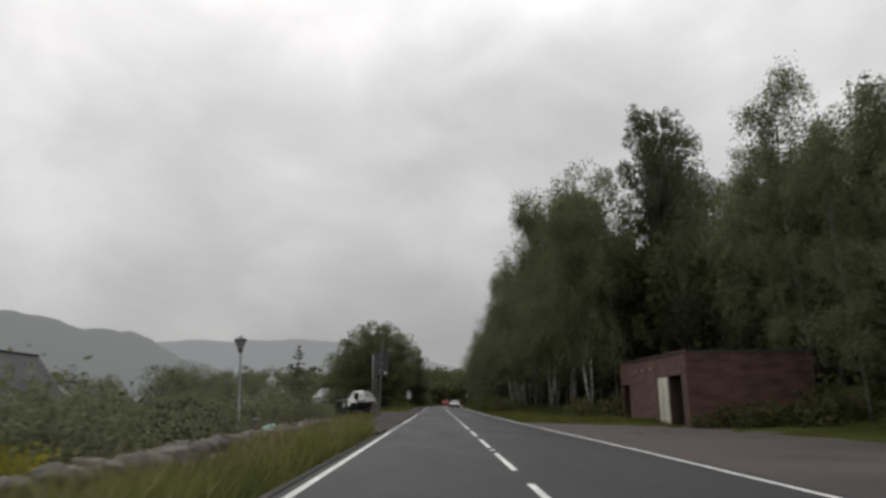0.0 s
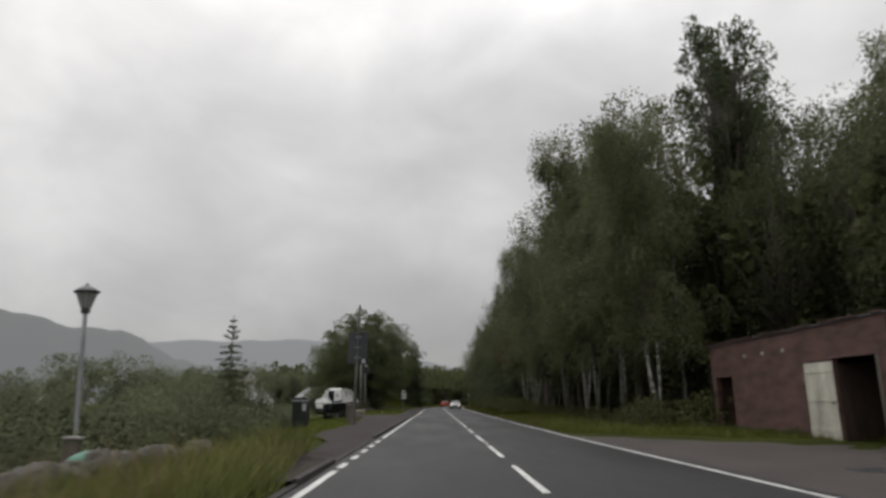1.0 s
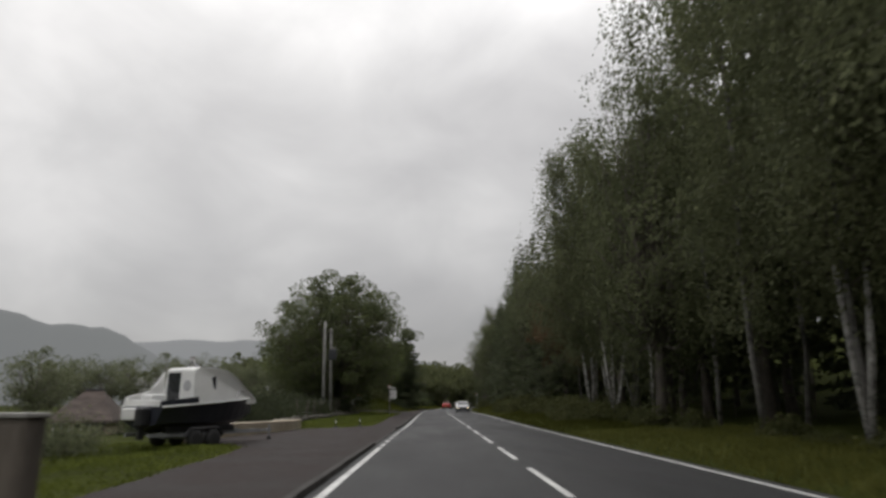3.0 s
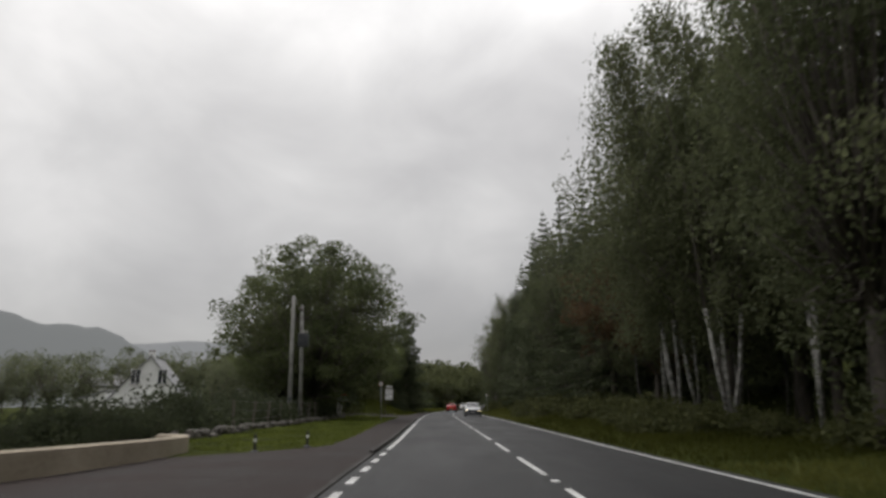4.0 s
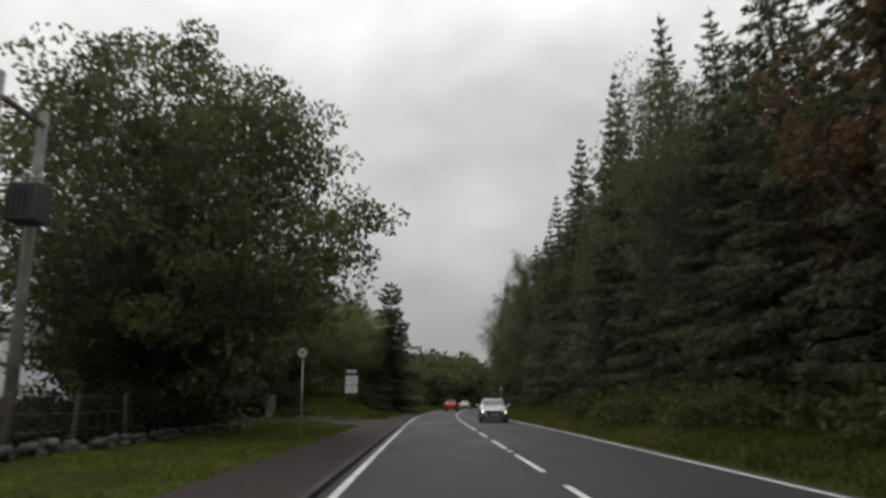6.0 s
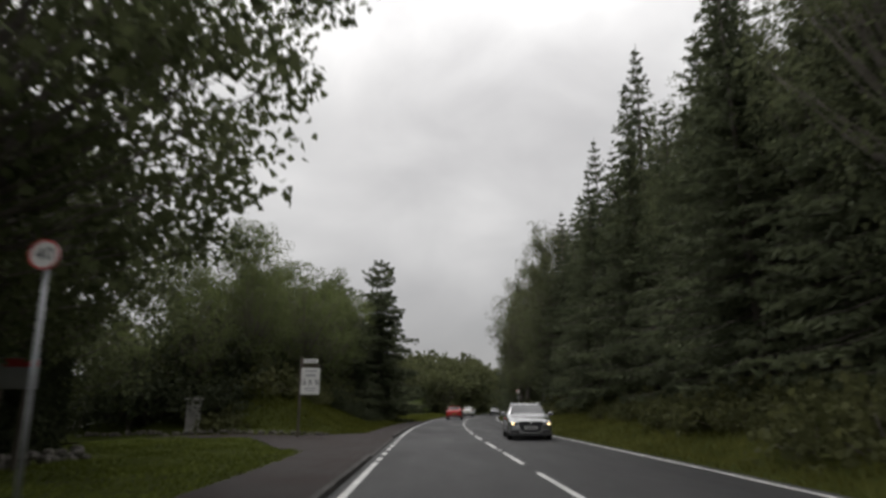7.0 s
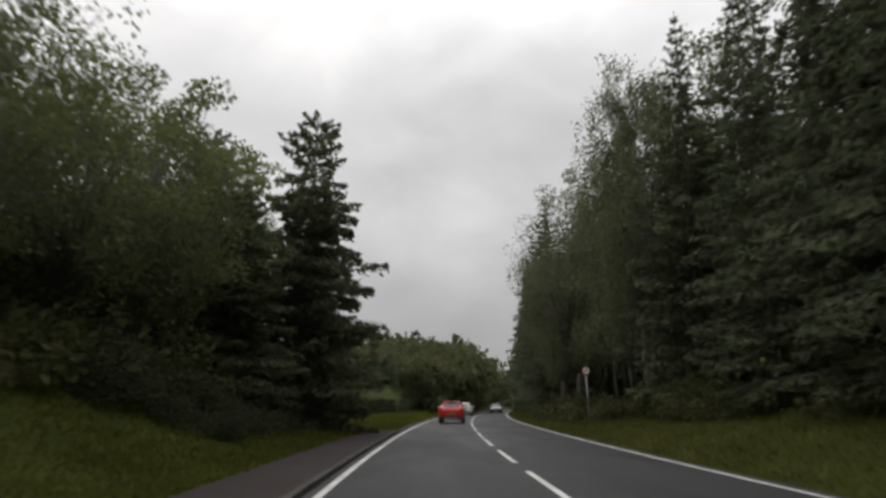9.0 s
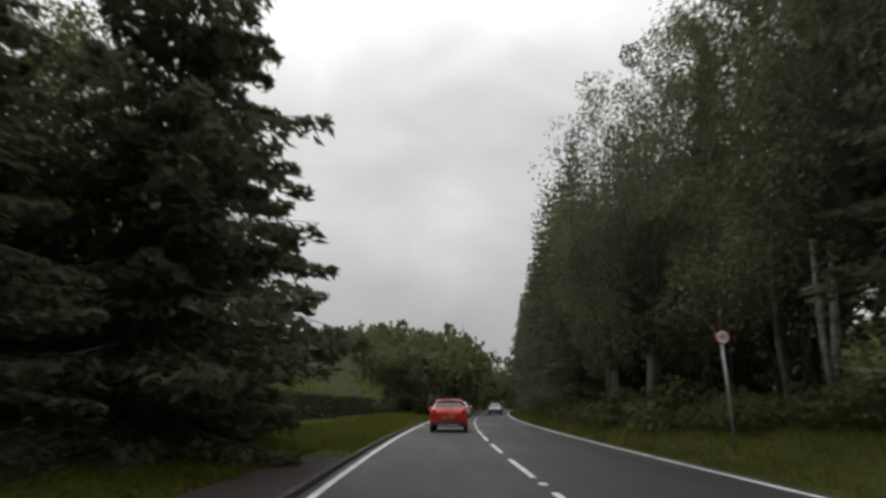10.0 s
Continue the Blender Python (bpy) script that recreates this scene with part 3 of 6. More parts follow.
def broadleaf(rng, height, radius, leaves, base=0.18, long=0.34, wide=0.26, clumps=70, flat=1.0, stems=1, puff=1.0, inner=0.45, crest=0.0, lobes=0.13):
    """A short bole, spreading limbs and leaves held in many separate clumps, with gaps between."""
    stem, centres = bmesh.new(), []
    z_mid, z_half = height * (0.5 + base / 2), height * (0.5 - base / 2)
    fork = np.array([0, 0, height * (base + 0.08)])
    thick = height * 0.011 + 0.05
    for s in range(stems):
        off = np.array([*(rng.normal(size=2) * 0.12 * (stems > 1) * radius), 0])
        tube(stem, [off, off * 0.8 + fork * 0.5 + rng.normal(size=3) * 0.06, fork + off * 0.5], [thick * 1.25 / stems**0.5, thick / stems**0.5, thick * 0.8 / stems**0.5], 8)
    tube(stem, [fork, (0.2, -0.1, z_mid), (0.1, 0.2, height * 0.9)], [thick * 0.7, thick * 0.35, 0.02], 6)
    for k in range(clumps):
        d = rng.normal(size=3)
        d /= np.linalg.norm(d)
        r = rng.uniform(0.08, 1.0) ** inner
        wob = 1 + lobes * math.sin(3 * math.atan2(d[1], d[0]) + 2.1 * d[2]) + float(np.clip(rng.normal() * 0.05, -0.1, 0.08))
        wob = min(wob, 1.02) if d[2] > 0.6 else wob
        low = (0.98 if crest else 0.75) if d[2] < -0.3 else 1.0 - crest * max(0.0, d[2])
        c = np.array([d[0] * radius * r * wob * low, d[1] * radius * r * wob * low, z_mid + d[2] * z_half * r * wob])
        mid = fork * 0.5 + c * 0.5 + np.array([0, 0, 0.08 * height]) * rng.uniform(-0.3, 0.6)
        tube(stem, [fork + np.array([0, 0, rng.uniform(-0.1, 0.3) * height * 0.3]), mid, c], [thick * 0.3, thick * 0.16, 0.012], 4)
        size = puff * radius * rng.uniform(0.15, 0.28) * (0.75 if d[2] > 0.75 else 1.0)
        tallness = max(1.0, z_half / radius) ** 0.7
        n = int(leaves / clumps * rng.uniform(0.6, 1.4))
        g = rng.normal(size=(n, 3))
        g /= np.linalg.norm(g, axis=1, keepdims=True)
        g *= rng.uniform(0.3, 1.0, (n, 1)) ** 0.5
        centres.append(c + g * size * np.array([1.15, 1.15, 0.72 * flat * tallness]))
    return stem, quads_mesh("leaf_crown", leaf_quads(rng, np.concatenate(centres), long, wide, droop=0.25))


def bush(rng, height, radius, leaves, long=0.2, wide=0.14, clumps=26):
    """A low shrub that reaches the ground, with many thin stems."""
    stem, centres = bmesh.new(), []
    for k in range(clumps):
        ang, u = rng.uniform(0, 2 * math.pi), rng.uniform(0, 1) ** 0.5
        zz = rng.uniform(0.05, 1.0) * (1 - 0.55 * u * u)
        c = np.array([math.cos(ang) * radius * u, math.sin(ang) * radius * u, height * zz * 0.9])
        tube(stem, [(c[0] * 0.25, c[1] * 0.25, -0.15), c * np.array([0.7, 0.7, 0.6]), c], [0.035, 0.022, 0.006], 4)
        n = int(leaves / clumps)
        g = rng.normal(size=(n, 3)) * np.array([0.24, 0.24, 0.2]) * (0.6 * radius + 0.4 * height)
        centres.append(np.maximum(c + g, [-99, -99, -0.05]))
    return stem, quads_mesh("bush_crown", leaf_quads(rng, np.concatenate(centres), long, wide, droop=0.1))


rng = np.random.default_rng(7)
KINDS = {}


def kind(key, count, make, name, label, category, bark, leaf, group):
    """A few different trees of a kind, as patterns for copies."""
    KINDS[key] = (make, count, name, label, category, bark, leaf, group, [])


def plant(key, x, y, scale=1.0, turn=None, sink=0.08, tall=1.0, label=""):
    """Sets a tree of a kind on the ground; the first of each pattern is built, the rest are copies of it."""
    make, count, name, said, category, bark, leaf, group, made = KINDS[key]
    m = pose(x, y, ground_at(x, y) - sink, rng.uniform(-1.5, 1.5), rng.uniform(-1.5, 1.5), rng.uniform(0, 360) if turn is None else turn) @ Matrix.Diagonal((scale, scale, scale * tall, 1))
    if len(made) < count:
        stem, crown = make(rng)
        t = tree_thing(name, said, category, stem, crown, bark, leaf, group)
        t.matrix_basis = m
        made.append(t)
    else:
        source = made[int(rng.integers(0, count))]
        t = copy_thing(source, Matrix())
        t.matrix_basis = m
    if label:
        tagged(t, label)
    return t


WOOD = "trees of the roadside wood"
kind("birch", 4, lambda r: birch(r, 26, 5.6, 19000, 0.16, 0.195, 0.115, arms=34), "birch_tree", "tall birch with grey stem and hanging leaves", "birch tree", M["grey_bark"], M["birch_leaf"], WOOD)
kind("birch_fork", 2, lambda r: birch(r, 23, 5.3, 21000, 0.2, 0.195, 0.115, forks=3, arms=54, pale=5.0), "birch_tree", "silver birch forked near the ground into pale stems", "birch tree", M["birch_bark"], M["birch_leaf"], WOOD)
kind("alder", 3, lambda r: broadleaf(r, 23, 5.4, 18000, 0.1, 0.19, 0.14, 170), "alder_tree", "dense dark green broadleaf tree at the wood's edge", "tree", M["bark"], M["alder_leaf"], WOOD)
kind("birch_back", 3, lambda r: birch(r, 26, 5.2, 7000, 0.16, 0.3, 0.17), "birch_tree", "birch standing behind the wood's first row", "birch tree", M["grey_bark"], M["birch_leaf"], WOOD)
kind("alder_back", 2, lambda r: broadleaf(r, 23, 5.4, 6500, 0.1, 0.34, 0.25, 120), "alder_tree", "broadleaf tree behind the wood's first row", "tree", M["bark"], M["alder_leaf"], WOOD)
kind("spruce", 4, lambda r: spruce(r, 24, 5.6, 11000, long=0.5, wide=0.15, twigs=0.45), "spruce_tree", "tall dark spruce with drooping branches and thin spire", "spruce tree", M["bark"], M["needle"], WOOD)
kind("deep", 3, lambda r: broadleaf(r, 20, 4.8, 900, 0.06, 1.0, 0.75, 30), "wood_tree", "dark tree deep inside the wood", "tree", M["bark"], M["far_leaf"], WOOD)
kind("deep_spruce", 2, lambda r: spruce(r, 24, 4.6, 1500, 0.06, 1.1, 0.42, twigs=0), "wood_spruce", "dark spruce deep inside the wood", "spruce tree", M["bark"], M["needle"], WOOD)
kind("pine", 1, lambda r: broadleaf(r, 24, 2.9, 12000, 0.4, 0.36, 0.09, 130, puff=0.85, flat=1.3), "pine_tree", "tall open-crowned pine above the wood", "pine tree", M["bark"], M["needle"], WOOD)
kind("pole", 3, lambda r: birch(r, 11, 1.0, 200, 0.6, 0.3, 0.2, arms=7), "birch_sapling", "thin bare dark stem under the canopy", "young tree", M["bark"], M["birch_leaf"], WOOD)
kind("copper", 1, lambda r: broadleaf(r, 12.5, 3.6, 8000, 0.14, 0.2, 0.15, 90), "copper_beech", "small copper-brown leaved tree at the wood's edge", "tree", M["bark"], M["copper_leaf"], WOOD)
kind("brush", 4, lambda r: bush(r, 1.5, 1.5, 500, 0.28, 0.18, 12), "undergrowth_bush", "low green undergrowth bush at the wood's foot", "bush", M["bark"], M["bracken"], "undergrowth of the wood")


def wood_edge(y):
    return float(np.interp(y, [0, 29, 30.5, 50, 51, 56, 69, 76.5, 86.6, 102, 118, 137, 152, 173, 182], [19, 20, 21.5, 24, 11.6, 11.1, 11.3, 11.3, 11.8, 12.8, 10.9, 11.3, 11.0, 9.6, 8.9])) + float(centre(y)) - 1.75


y = 12.0
while y < 290:
    e = wood_edge(y)
    conifer = step(102, 113, y) * (1 - 0.9 * (step(161, 167, y) - step(184, 190, y)))
    for row in range(4):
        x = e + row * 4.1 + rng.uniform(-0.9, 0.9)
        yy = y + rng.uniform(-1.3, 1.3)
        if 29 < yy < 51 and x < 23:
            continue
        near = row == 0 and yy < 215 or row == 1 and yy < 195
        s = 0.92 * rng.uniform(0.82, 1.04) * (0.95 if row == 0 else 1.0)
        s *= float(np.interp(yy, [17, 51, 60, 65.5, 78.5, 88.5, 94, 101, 104, 111, 120.5, 156, 167, 218], [0.8, 0.86, 0.96, 1.16, 1.1, 0.9, 0.88, 0.84, 0.86, 0.92, 1.05, 1.02, 0.84, 0.8]))
        if rng.uniform() < conifer * (0.92 if row == 0 else 0.94):
            key, s = ("spruce" if near else "deep_spruce"), min(max(s, 0.8), 0.93) * (1 - 0.2 * float(step(108, 116, yy) * (1 - step(152, 166, yy))))
        elif near:
            key = str(rng.choice(["alder", "birch"] if 162 < yy < 188 else ["alder", "alder", "birch", "alder"] if yy > 107.5 else ["birch", "birch", "birch_fork"] if yy < 71 else ["birch", "birch", "alder", "birch_fork"] if row == 0 else ["birch", "alder", "alder"]))
            if row == 1 and key != "birch_fork":
                key += "_back"
        else:
            key = str(rng.choice(["deep", "deep", "deep_spruce"]))
        plant(key, x, yy, s)
    for _ in range(1):
        plant("pole", e + rng.uniform(1.5, 8), y + rng.uniform(-2, 2), rng.uniform(0.5, 0.85))
    if not 25 < y < 52 and y < 230:
        for _ in range(3 if y > 91 else 2):
            plant("brush", e - rng.uniform(0.3, 0.7 if y > 140 else 2.2 if y > 91 else 1.0), y + rng.uniform(-2, 2), rng.uniform(0.45, 0.95) * (0.6 if y < 75 or y > 140 else 1.0), sink=0.05)
    y += 4.25
for x, yy, s in ((12.0, 49.2, 0.8), (12.0, 55.5, 0.86), (11.2, 62.2, 0.9), (10.7, 89.5, 0.88), (14.1, 91.0, 0.9), (11.2, 166.5, 0.85)):
    plant("birch_fork", x, yy, s)
for yy in np.arange(84, 132, 1.5):
    for _ in range(2):
        plant("brush", wood_edge(yy) - rng.uniform(0.3, 3.6), yy + rng.uniform(-0.7, 0.7), rng.uniform(0.5, 0.95), sink=0.05)
plant("copper", 12.2, 105.5, 1.0)
for dx, yy, s in ((0.6, 120.0, 0.87), (0.5, 127.5, 0.88), (1.4, 130.5, 0.84), (0.8, 140.5, 0.93), (1.6, 144.0, 0.9), (0.9, 150.0, 0.84)):
    plant("spruce", wood_edge(yy) + dx, yy, s)
for yy in (116.5, 119.5, 122.6, 125.5, 129.0, 132.4, 136.0, 139.5, 142.5, 145.5, 149.0):
    plant("alder", wood_edge(yy) + 3.0 + rng.uniform(-0.5, 0.5), yy, rng.uniform(0.66, 0.74))
for x, yy, s in ((10.4, 46.2, 0.75), (11.2, 47.4, 0.9), (10.2, 48.4, 0.6), (11.0, 50.2, 0.85), (12.6, 45.5, 1.0), (10.3, 52.0, 0.6), (10.6, 57.6, 0.6)):
    plant("brush", x, yy, s, sink=0.05)
plant("copper", 13.6, 100.5, 0.85)
plant("pine", 27.7, 67.4, 1.27)
plant("pine", 21.7, 58.3, 1.27)
plant("alder", 14.5, 60.4, 1.10)
for x, yy, s in ((21.6, 52.5, 0.76), (25.2, 53.9, 0.86), (24.1, 47, 0.75), (26.7, 44, 0.78), (26.4, 58.8, 0.91), (29.5, 51, 0.9), (28.7, 40.1, 0.8)):
    plant("alder" if s < 0.95 else "birch", x, yy, s)
plant("birch", 22.5, 38.1, 0.88)
for x, yy in ((23.8, 44.5), (25.7, 49), (25.8, 40.6), (28.8, 46), (24.2, 51)):
    plant("deep", x, yy, 0.72)
plant("spruce", 25.3, 34.1, 0.78)


# ---- gardens, hedges and trees on the other side ----
GARDEN = "garden shrubs"
kind("shrub", 5, lambda r: bush(r, 2.6, 2.1, 3600, 0.17, 0.12, 40), "garden_shrub", "loose green garden shrub in the rain", "shrub", M["bark"], M["shrub"], GARDEN)
kind("shrub_bright", 2, lambda r: bush(r, 2.4, 1.9, 2800, 0.18, 0.12, 28), "garden_shrub", "fresh yellow-green leafy garden shrub", "shrub", M["bark"], M["bright_leaf"], GARDEN)
kind("back_shrub", 3, lambda r: bush(r, 2.8, 2.2, 1300, 0.3, 0.21, 28), "garden_shrub", "dark green shrub further back in the gardens", "shrub", M["bark"], M["shrub"], GARDEN)
kind("fence_shrub", 3, lambda r: bush(r, 2.4, 2.0, 1700, 0.22, 0.15, 30), "fence_shrub", "dark dense evergreen shrub in the gardens", "shrub", M["bark"], M["dark_shrub"], "dark shrubs of the gardens")
kind("shrub_gold", 1, lambda r: bush(r, 1.3, 0.9, 1300, 0.13, 0.09, 26), "golden_shrub", "golden-leaved shrub behind the stone wall", "shrub", M["bark"], M["yellow_shrub"], GARDEN)
kind("small_tree", 3, lambda r: broadleaf(r, 8, 3.2, 5200, 0.1, 0.2, 0.15, 90, stems=2, puff=1.35), "garden_tree", "small rounded garden tree", "tree", M["bark"], M["shrub"], "garden trees")
kind("sapling", 1, lambda r: spruce(r, 6.2, 1.6, 3600, 0.05, 0.3, 0.1), "young_spruce", "young open-branched spruce among the shrubs", "spruce tree", M["bark"], M["needle"], "garden trees")
kind("sycamore", 1, lambda r: broadleaf(r, 14.6, 7.8, 58000, 0.06, 0.19, 0.15, 520, puff=0.54, inner=0.46, crest=0.2, lobes=0.05), "sycamore_tree", "broad dark sycamore with a full rounded crown", "tree", M["bark"], M["syc_leaf"], "")
kind("bank_tree", 3, lambda r: broadleaf(r, 13, 4.8, 11000, 0.08, 0.18, 0.135, 120, stems=2), "bank_tree", "leafy tree on the grassy bank", "tree", M["bark"], M["bank_leaf"], "trees on the bank")
kind("bank_birch", 2, lambda r: birch(r, 14, 3.6, 8500, 0.15, 0.17, 0.11), "bank_birch", "light-leaved birch on the grassy bank", "birch tree", M["bark"], M["bank_leaf"], "trees on the bank")
kind("hemlock", 2, lambda r: spruce(r, 15, 4.7, 26000, 0.05, 0.36, 0.13, twigs=0.7, taper=0.5), "hemlock_tree", "dense dark round-topped conifer on the grassy bank", "conifer", M["bark"], M["needle"], "trees on the bank")
kind("far_tree", 3, lambda r: broadleaf(r, 13, 5.2, 800, 0.06, 0.95, 0.75, 26, puff=1.6), "far_tree", "rounded tree beyond the bend of the road", "tree", M["bark"], M["far_leaf"], "trees at the bend")

for y in np.arange(8.5, 60, 2.15):
    for x in np.arange(-6.1, -19, -2.35):
        if abs(x + 9.6) < 1.4 and abs(y - 33.1) < 2.2:
            continue
        if y < 19.5 and x > -6.7 or 19.5 < y < 35 and x > -9.8 or y > 37 and x > -9.0 or y > 46 and x > -11.2 or rng.uniform() < 0.12:
            continue
        s = rng.uniform(0.72, 1.12) * (1.0 if x < -7.8 else 0.62)
        plant("fence_shrub" if rng.uniform() < 0.3 else "back_shrub" if x < -12.5 else "shrub_bright" if rng.uniform() < 0.12 else "shrub", x + rng.uniform(-0.9, 0.9), y + rng.uniform(-0.9, 0.9), s)
for x, y, s in ((-6.7, 10.7, 0.64), (-9.5, 30.7, 0.49)):
    plant("shrub_gold", x, y, s)
for x, y, s in ((-15.5, 62.0, 0.5), (-13.6, 58.5, 0.4), (-17.5, 65.0, 0.55), (-18.0, 58.0, 0.5), (-14.0, 38.0, 0.5), (-16.0, 32.0, 0.5), (-16.5, 44.0, 0.55), (-14.5, 26.0, 0.45), (-13.6, 52.5, 0.38), (-13.4, 48.0, 0.4), (-50, 151, 1.15), (-45.5, 156, 1.2), (-41, 161, 1.2), (-55, 147, 1.1), (-36, 166, 1.15), (-60, 150, 1.1)):
    plant("small_tree", x, y, s)
for x, y, s in ((-9.2, 56.5, 0.55), (-10.3, 59.0, 0.6), (-9.9, 62.5, 0.5), (-11.4, 61.0, 0.7), (-10.2, 53.0, 0.5), (-10.9, 50.2, 0.6)):
    plant("shrub", x, y, s)
plant("sapling", -9.4, 45.2, 1.0)
plant("sapling", -13.4, 43, 0.69)
for x, y, s in ((-11.6, 81.6, 0.28), (-10.6, 83.2, 0.25), (-12.9, 82.5, 0.31), (-12.2, 99.3, 0.37), (-13.4, 102.5, 0.46), (-17, 98.4, 0.37)):
    plant("fence_shrub", x, y, 2.4 * s)
for x, y, s in ((-20.1, 59.8, 0.46), (-24.6, 59.8, 0.73), (-28.5, 74.7, 0.83), (-30.3, 94.8, 0.78), (-22.5, 44, 0.6), (-24.5, 30.7, 0.49), (-30.5, 52, 0.72), (-43, 118.5, 0.82), (-46.1, 137.6, 0.93), (-41, 153.4, 1.05), (-30.3, 155.1, 1.04), (-21.8, 137.6, 0.93), (-55, 100.2, 0.82), (-50.5, 82.1, 0.73), (-64.3, 127.9, 0.92)):
    plant("small_tree", x, y, s)
# behind the low wall and the post fence
for y in np.arange(71, 122, 2.3):
    for x in (-10.8, -12.9, -15.7):
        if y < 80 or rng.uniform() < 0.12:
            continue
        tall = (0.57 if x > -12 else 0.74) + 0.37 * step(87.5, 102, y)
        plant("fence_shrub", x + rng.uniform(-0.6, 0.6), y + rng.uniform(-0.7, 0.7), rng.uniform(0.6, 0.9) * tall)
plant("sycamore", -10.4, 114.3, 1.06, turn=20, tall=1.0)
plant("sycamore", -14.2, 124.5, 0.77, turn=190)
for x, y, s in ((-13.7, 116.6, 0.78), (-15.5, 124.1, 0.87), (-20, 135.6, 0.93)):
    plant("bank_tree", x, y, s)
# taller shrubs where the fence begins
for x, y, s in ((-11.0, 88.2, 1.0), (-12.4, 82.2, 0.62), (-12.9, 92.0, 0.95)):
    plant("fence_shrub", x, y, s)
# the wooded bank after the side road
for y in np.arange(136.8, 174.5, 3.3):
    edge = float(np.interp(y, [136.8, 145.8, 153.6, 160.8, 167.5, 174.2], [-11.6, -8.6, -8.8, -9.6, -9.8, -9.6]))
    for row in range(2 if y < 161 else 3):
        x = edge - row * 3.5 + rng.uniform(-0.6, 0.6)
        key = "bank_birch" if rng.uniform() < 0.3 else ("spruce" if rng.uniform() < 0.12 and row else "bank_tree")
        plant(key, x, y + rng.uniform(-0.8, 0.8), 0.92 * rng.uniform(0.72, 0.95) * float(np.interp(y, [136.8, 143.8, 147.6, 157, 162, 169], [0.58, 0.66, 0.84, 0.98, 1.1, 1.12])) * (0.62 if key == "spruce" else 1))
    for _ in range(3):
        plant("brush", edge + rng.uniform(-0.5, 1.6), y + rng.uniform(-1.5, 1.5), rng.uniform(0.6, 1.1))
for x, y, s in ((-5.2, 164.6, 1.0), (-5.9, 169.6, 0.86), (-6.9, 159.4, 0.62), (-9.2, 162.0, 0.84)):
    plant("hemlock", x, y, s)
plant("bank_tree", -11.4, 142.6, 0.74)
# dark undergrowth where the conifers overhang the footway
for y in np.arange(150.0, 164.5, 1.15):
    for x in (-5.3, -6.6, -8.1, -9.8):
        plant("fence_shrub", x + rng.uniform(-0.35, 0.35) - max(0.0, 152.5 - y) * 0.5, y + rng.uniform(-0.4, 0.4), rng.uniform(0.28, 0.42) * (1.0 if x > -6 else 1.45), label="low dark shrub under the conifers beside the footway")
for y in np.arange(137, 169, 2.1):
    plant("fence_shrub", float(np.interp(y, [137, 145.8, 169], [-13.9, -11.3, -9.6])) + rng.uniform(-0.5, 0.5), y, rng.uniform(1.1, 1.5))
for x, y, s in ((-11.2, 137.1, 0.84), (-12.9, 137.4, 1.12), (-14.8, 138, 1.31), (-16.6, 138.6, 1.4), (-12.5, 139.9, 1.31), (-15.3, 140.7, 1.5), (-18.1, 137.6, 1.21)):
    plant("fence_shrub", x, y, s)
plant("bank_birch", -11, 140.5, 0.67)
plant("bank_birch", -13.5, 138.1, 0.67)
# beyond: hedge side gardens and the bend
for y in np.arange(176, 238, 3.8):
    for row in range(3):
        x = float(centre(y)) - 12.6 - row * 3.8 + rng.uniform(-0.8, 0.8)
        key = "shrub_bright" if rng.uniform() < 0.35 and row == 0 else "shrub" if row == 0 else "small_tree"
        plant(key, x, y + rng.uniform(-1, 1), rng.uniform(1.0, 1.5) if row == 0 else rng.uniform(0.62, 0.85))
plant("deep_spruce", -7.2, 263.9, 0.66)
for y in np.arange(228, 312, 4.7):
    for row in range(4):
        x = float(centre(y)) - 7.0 - row * 4.9 + rng.uniform(-1, 1)
        plant("far_tree", x, y + rng.uniform(-2, 2), rng.uniform(0.75, 1.12) * float(np.interp(y, [228, 250, 312], [0.66, 1.03, 1.1])))
for k in range(18):
    plant("far_tree", rng.uniform(-66, -22), rng.uniform(170, 270), rng.uniform(0.6, 1.0))
for k in range(18):
    plant("far_tree", rng.uniform(20, 80), rng.uniform(312, 345), rng.uniform(0.9, 1.25))

for x in np.arange(20, 74, 4.5):
    plant("far_tree", x, rng.uniform(384, 392), rng.uniform(0.8, 1.1))
    plant("far_tree", x, rng.uniform(394, 404), rng.uniform(1.0, 1.3))


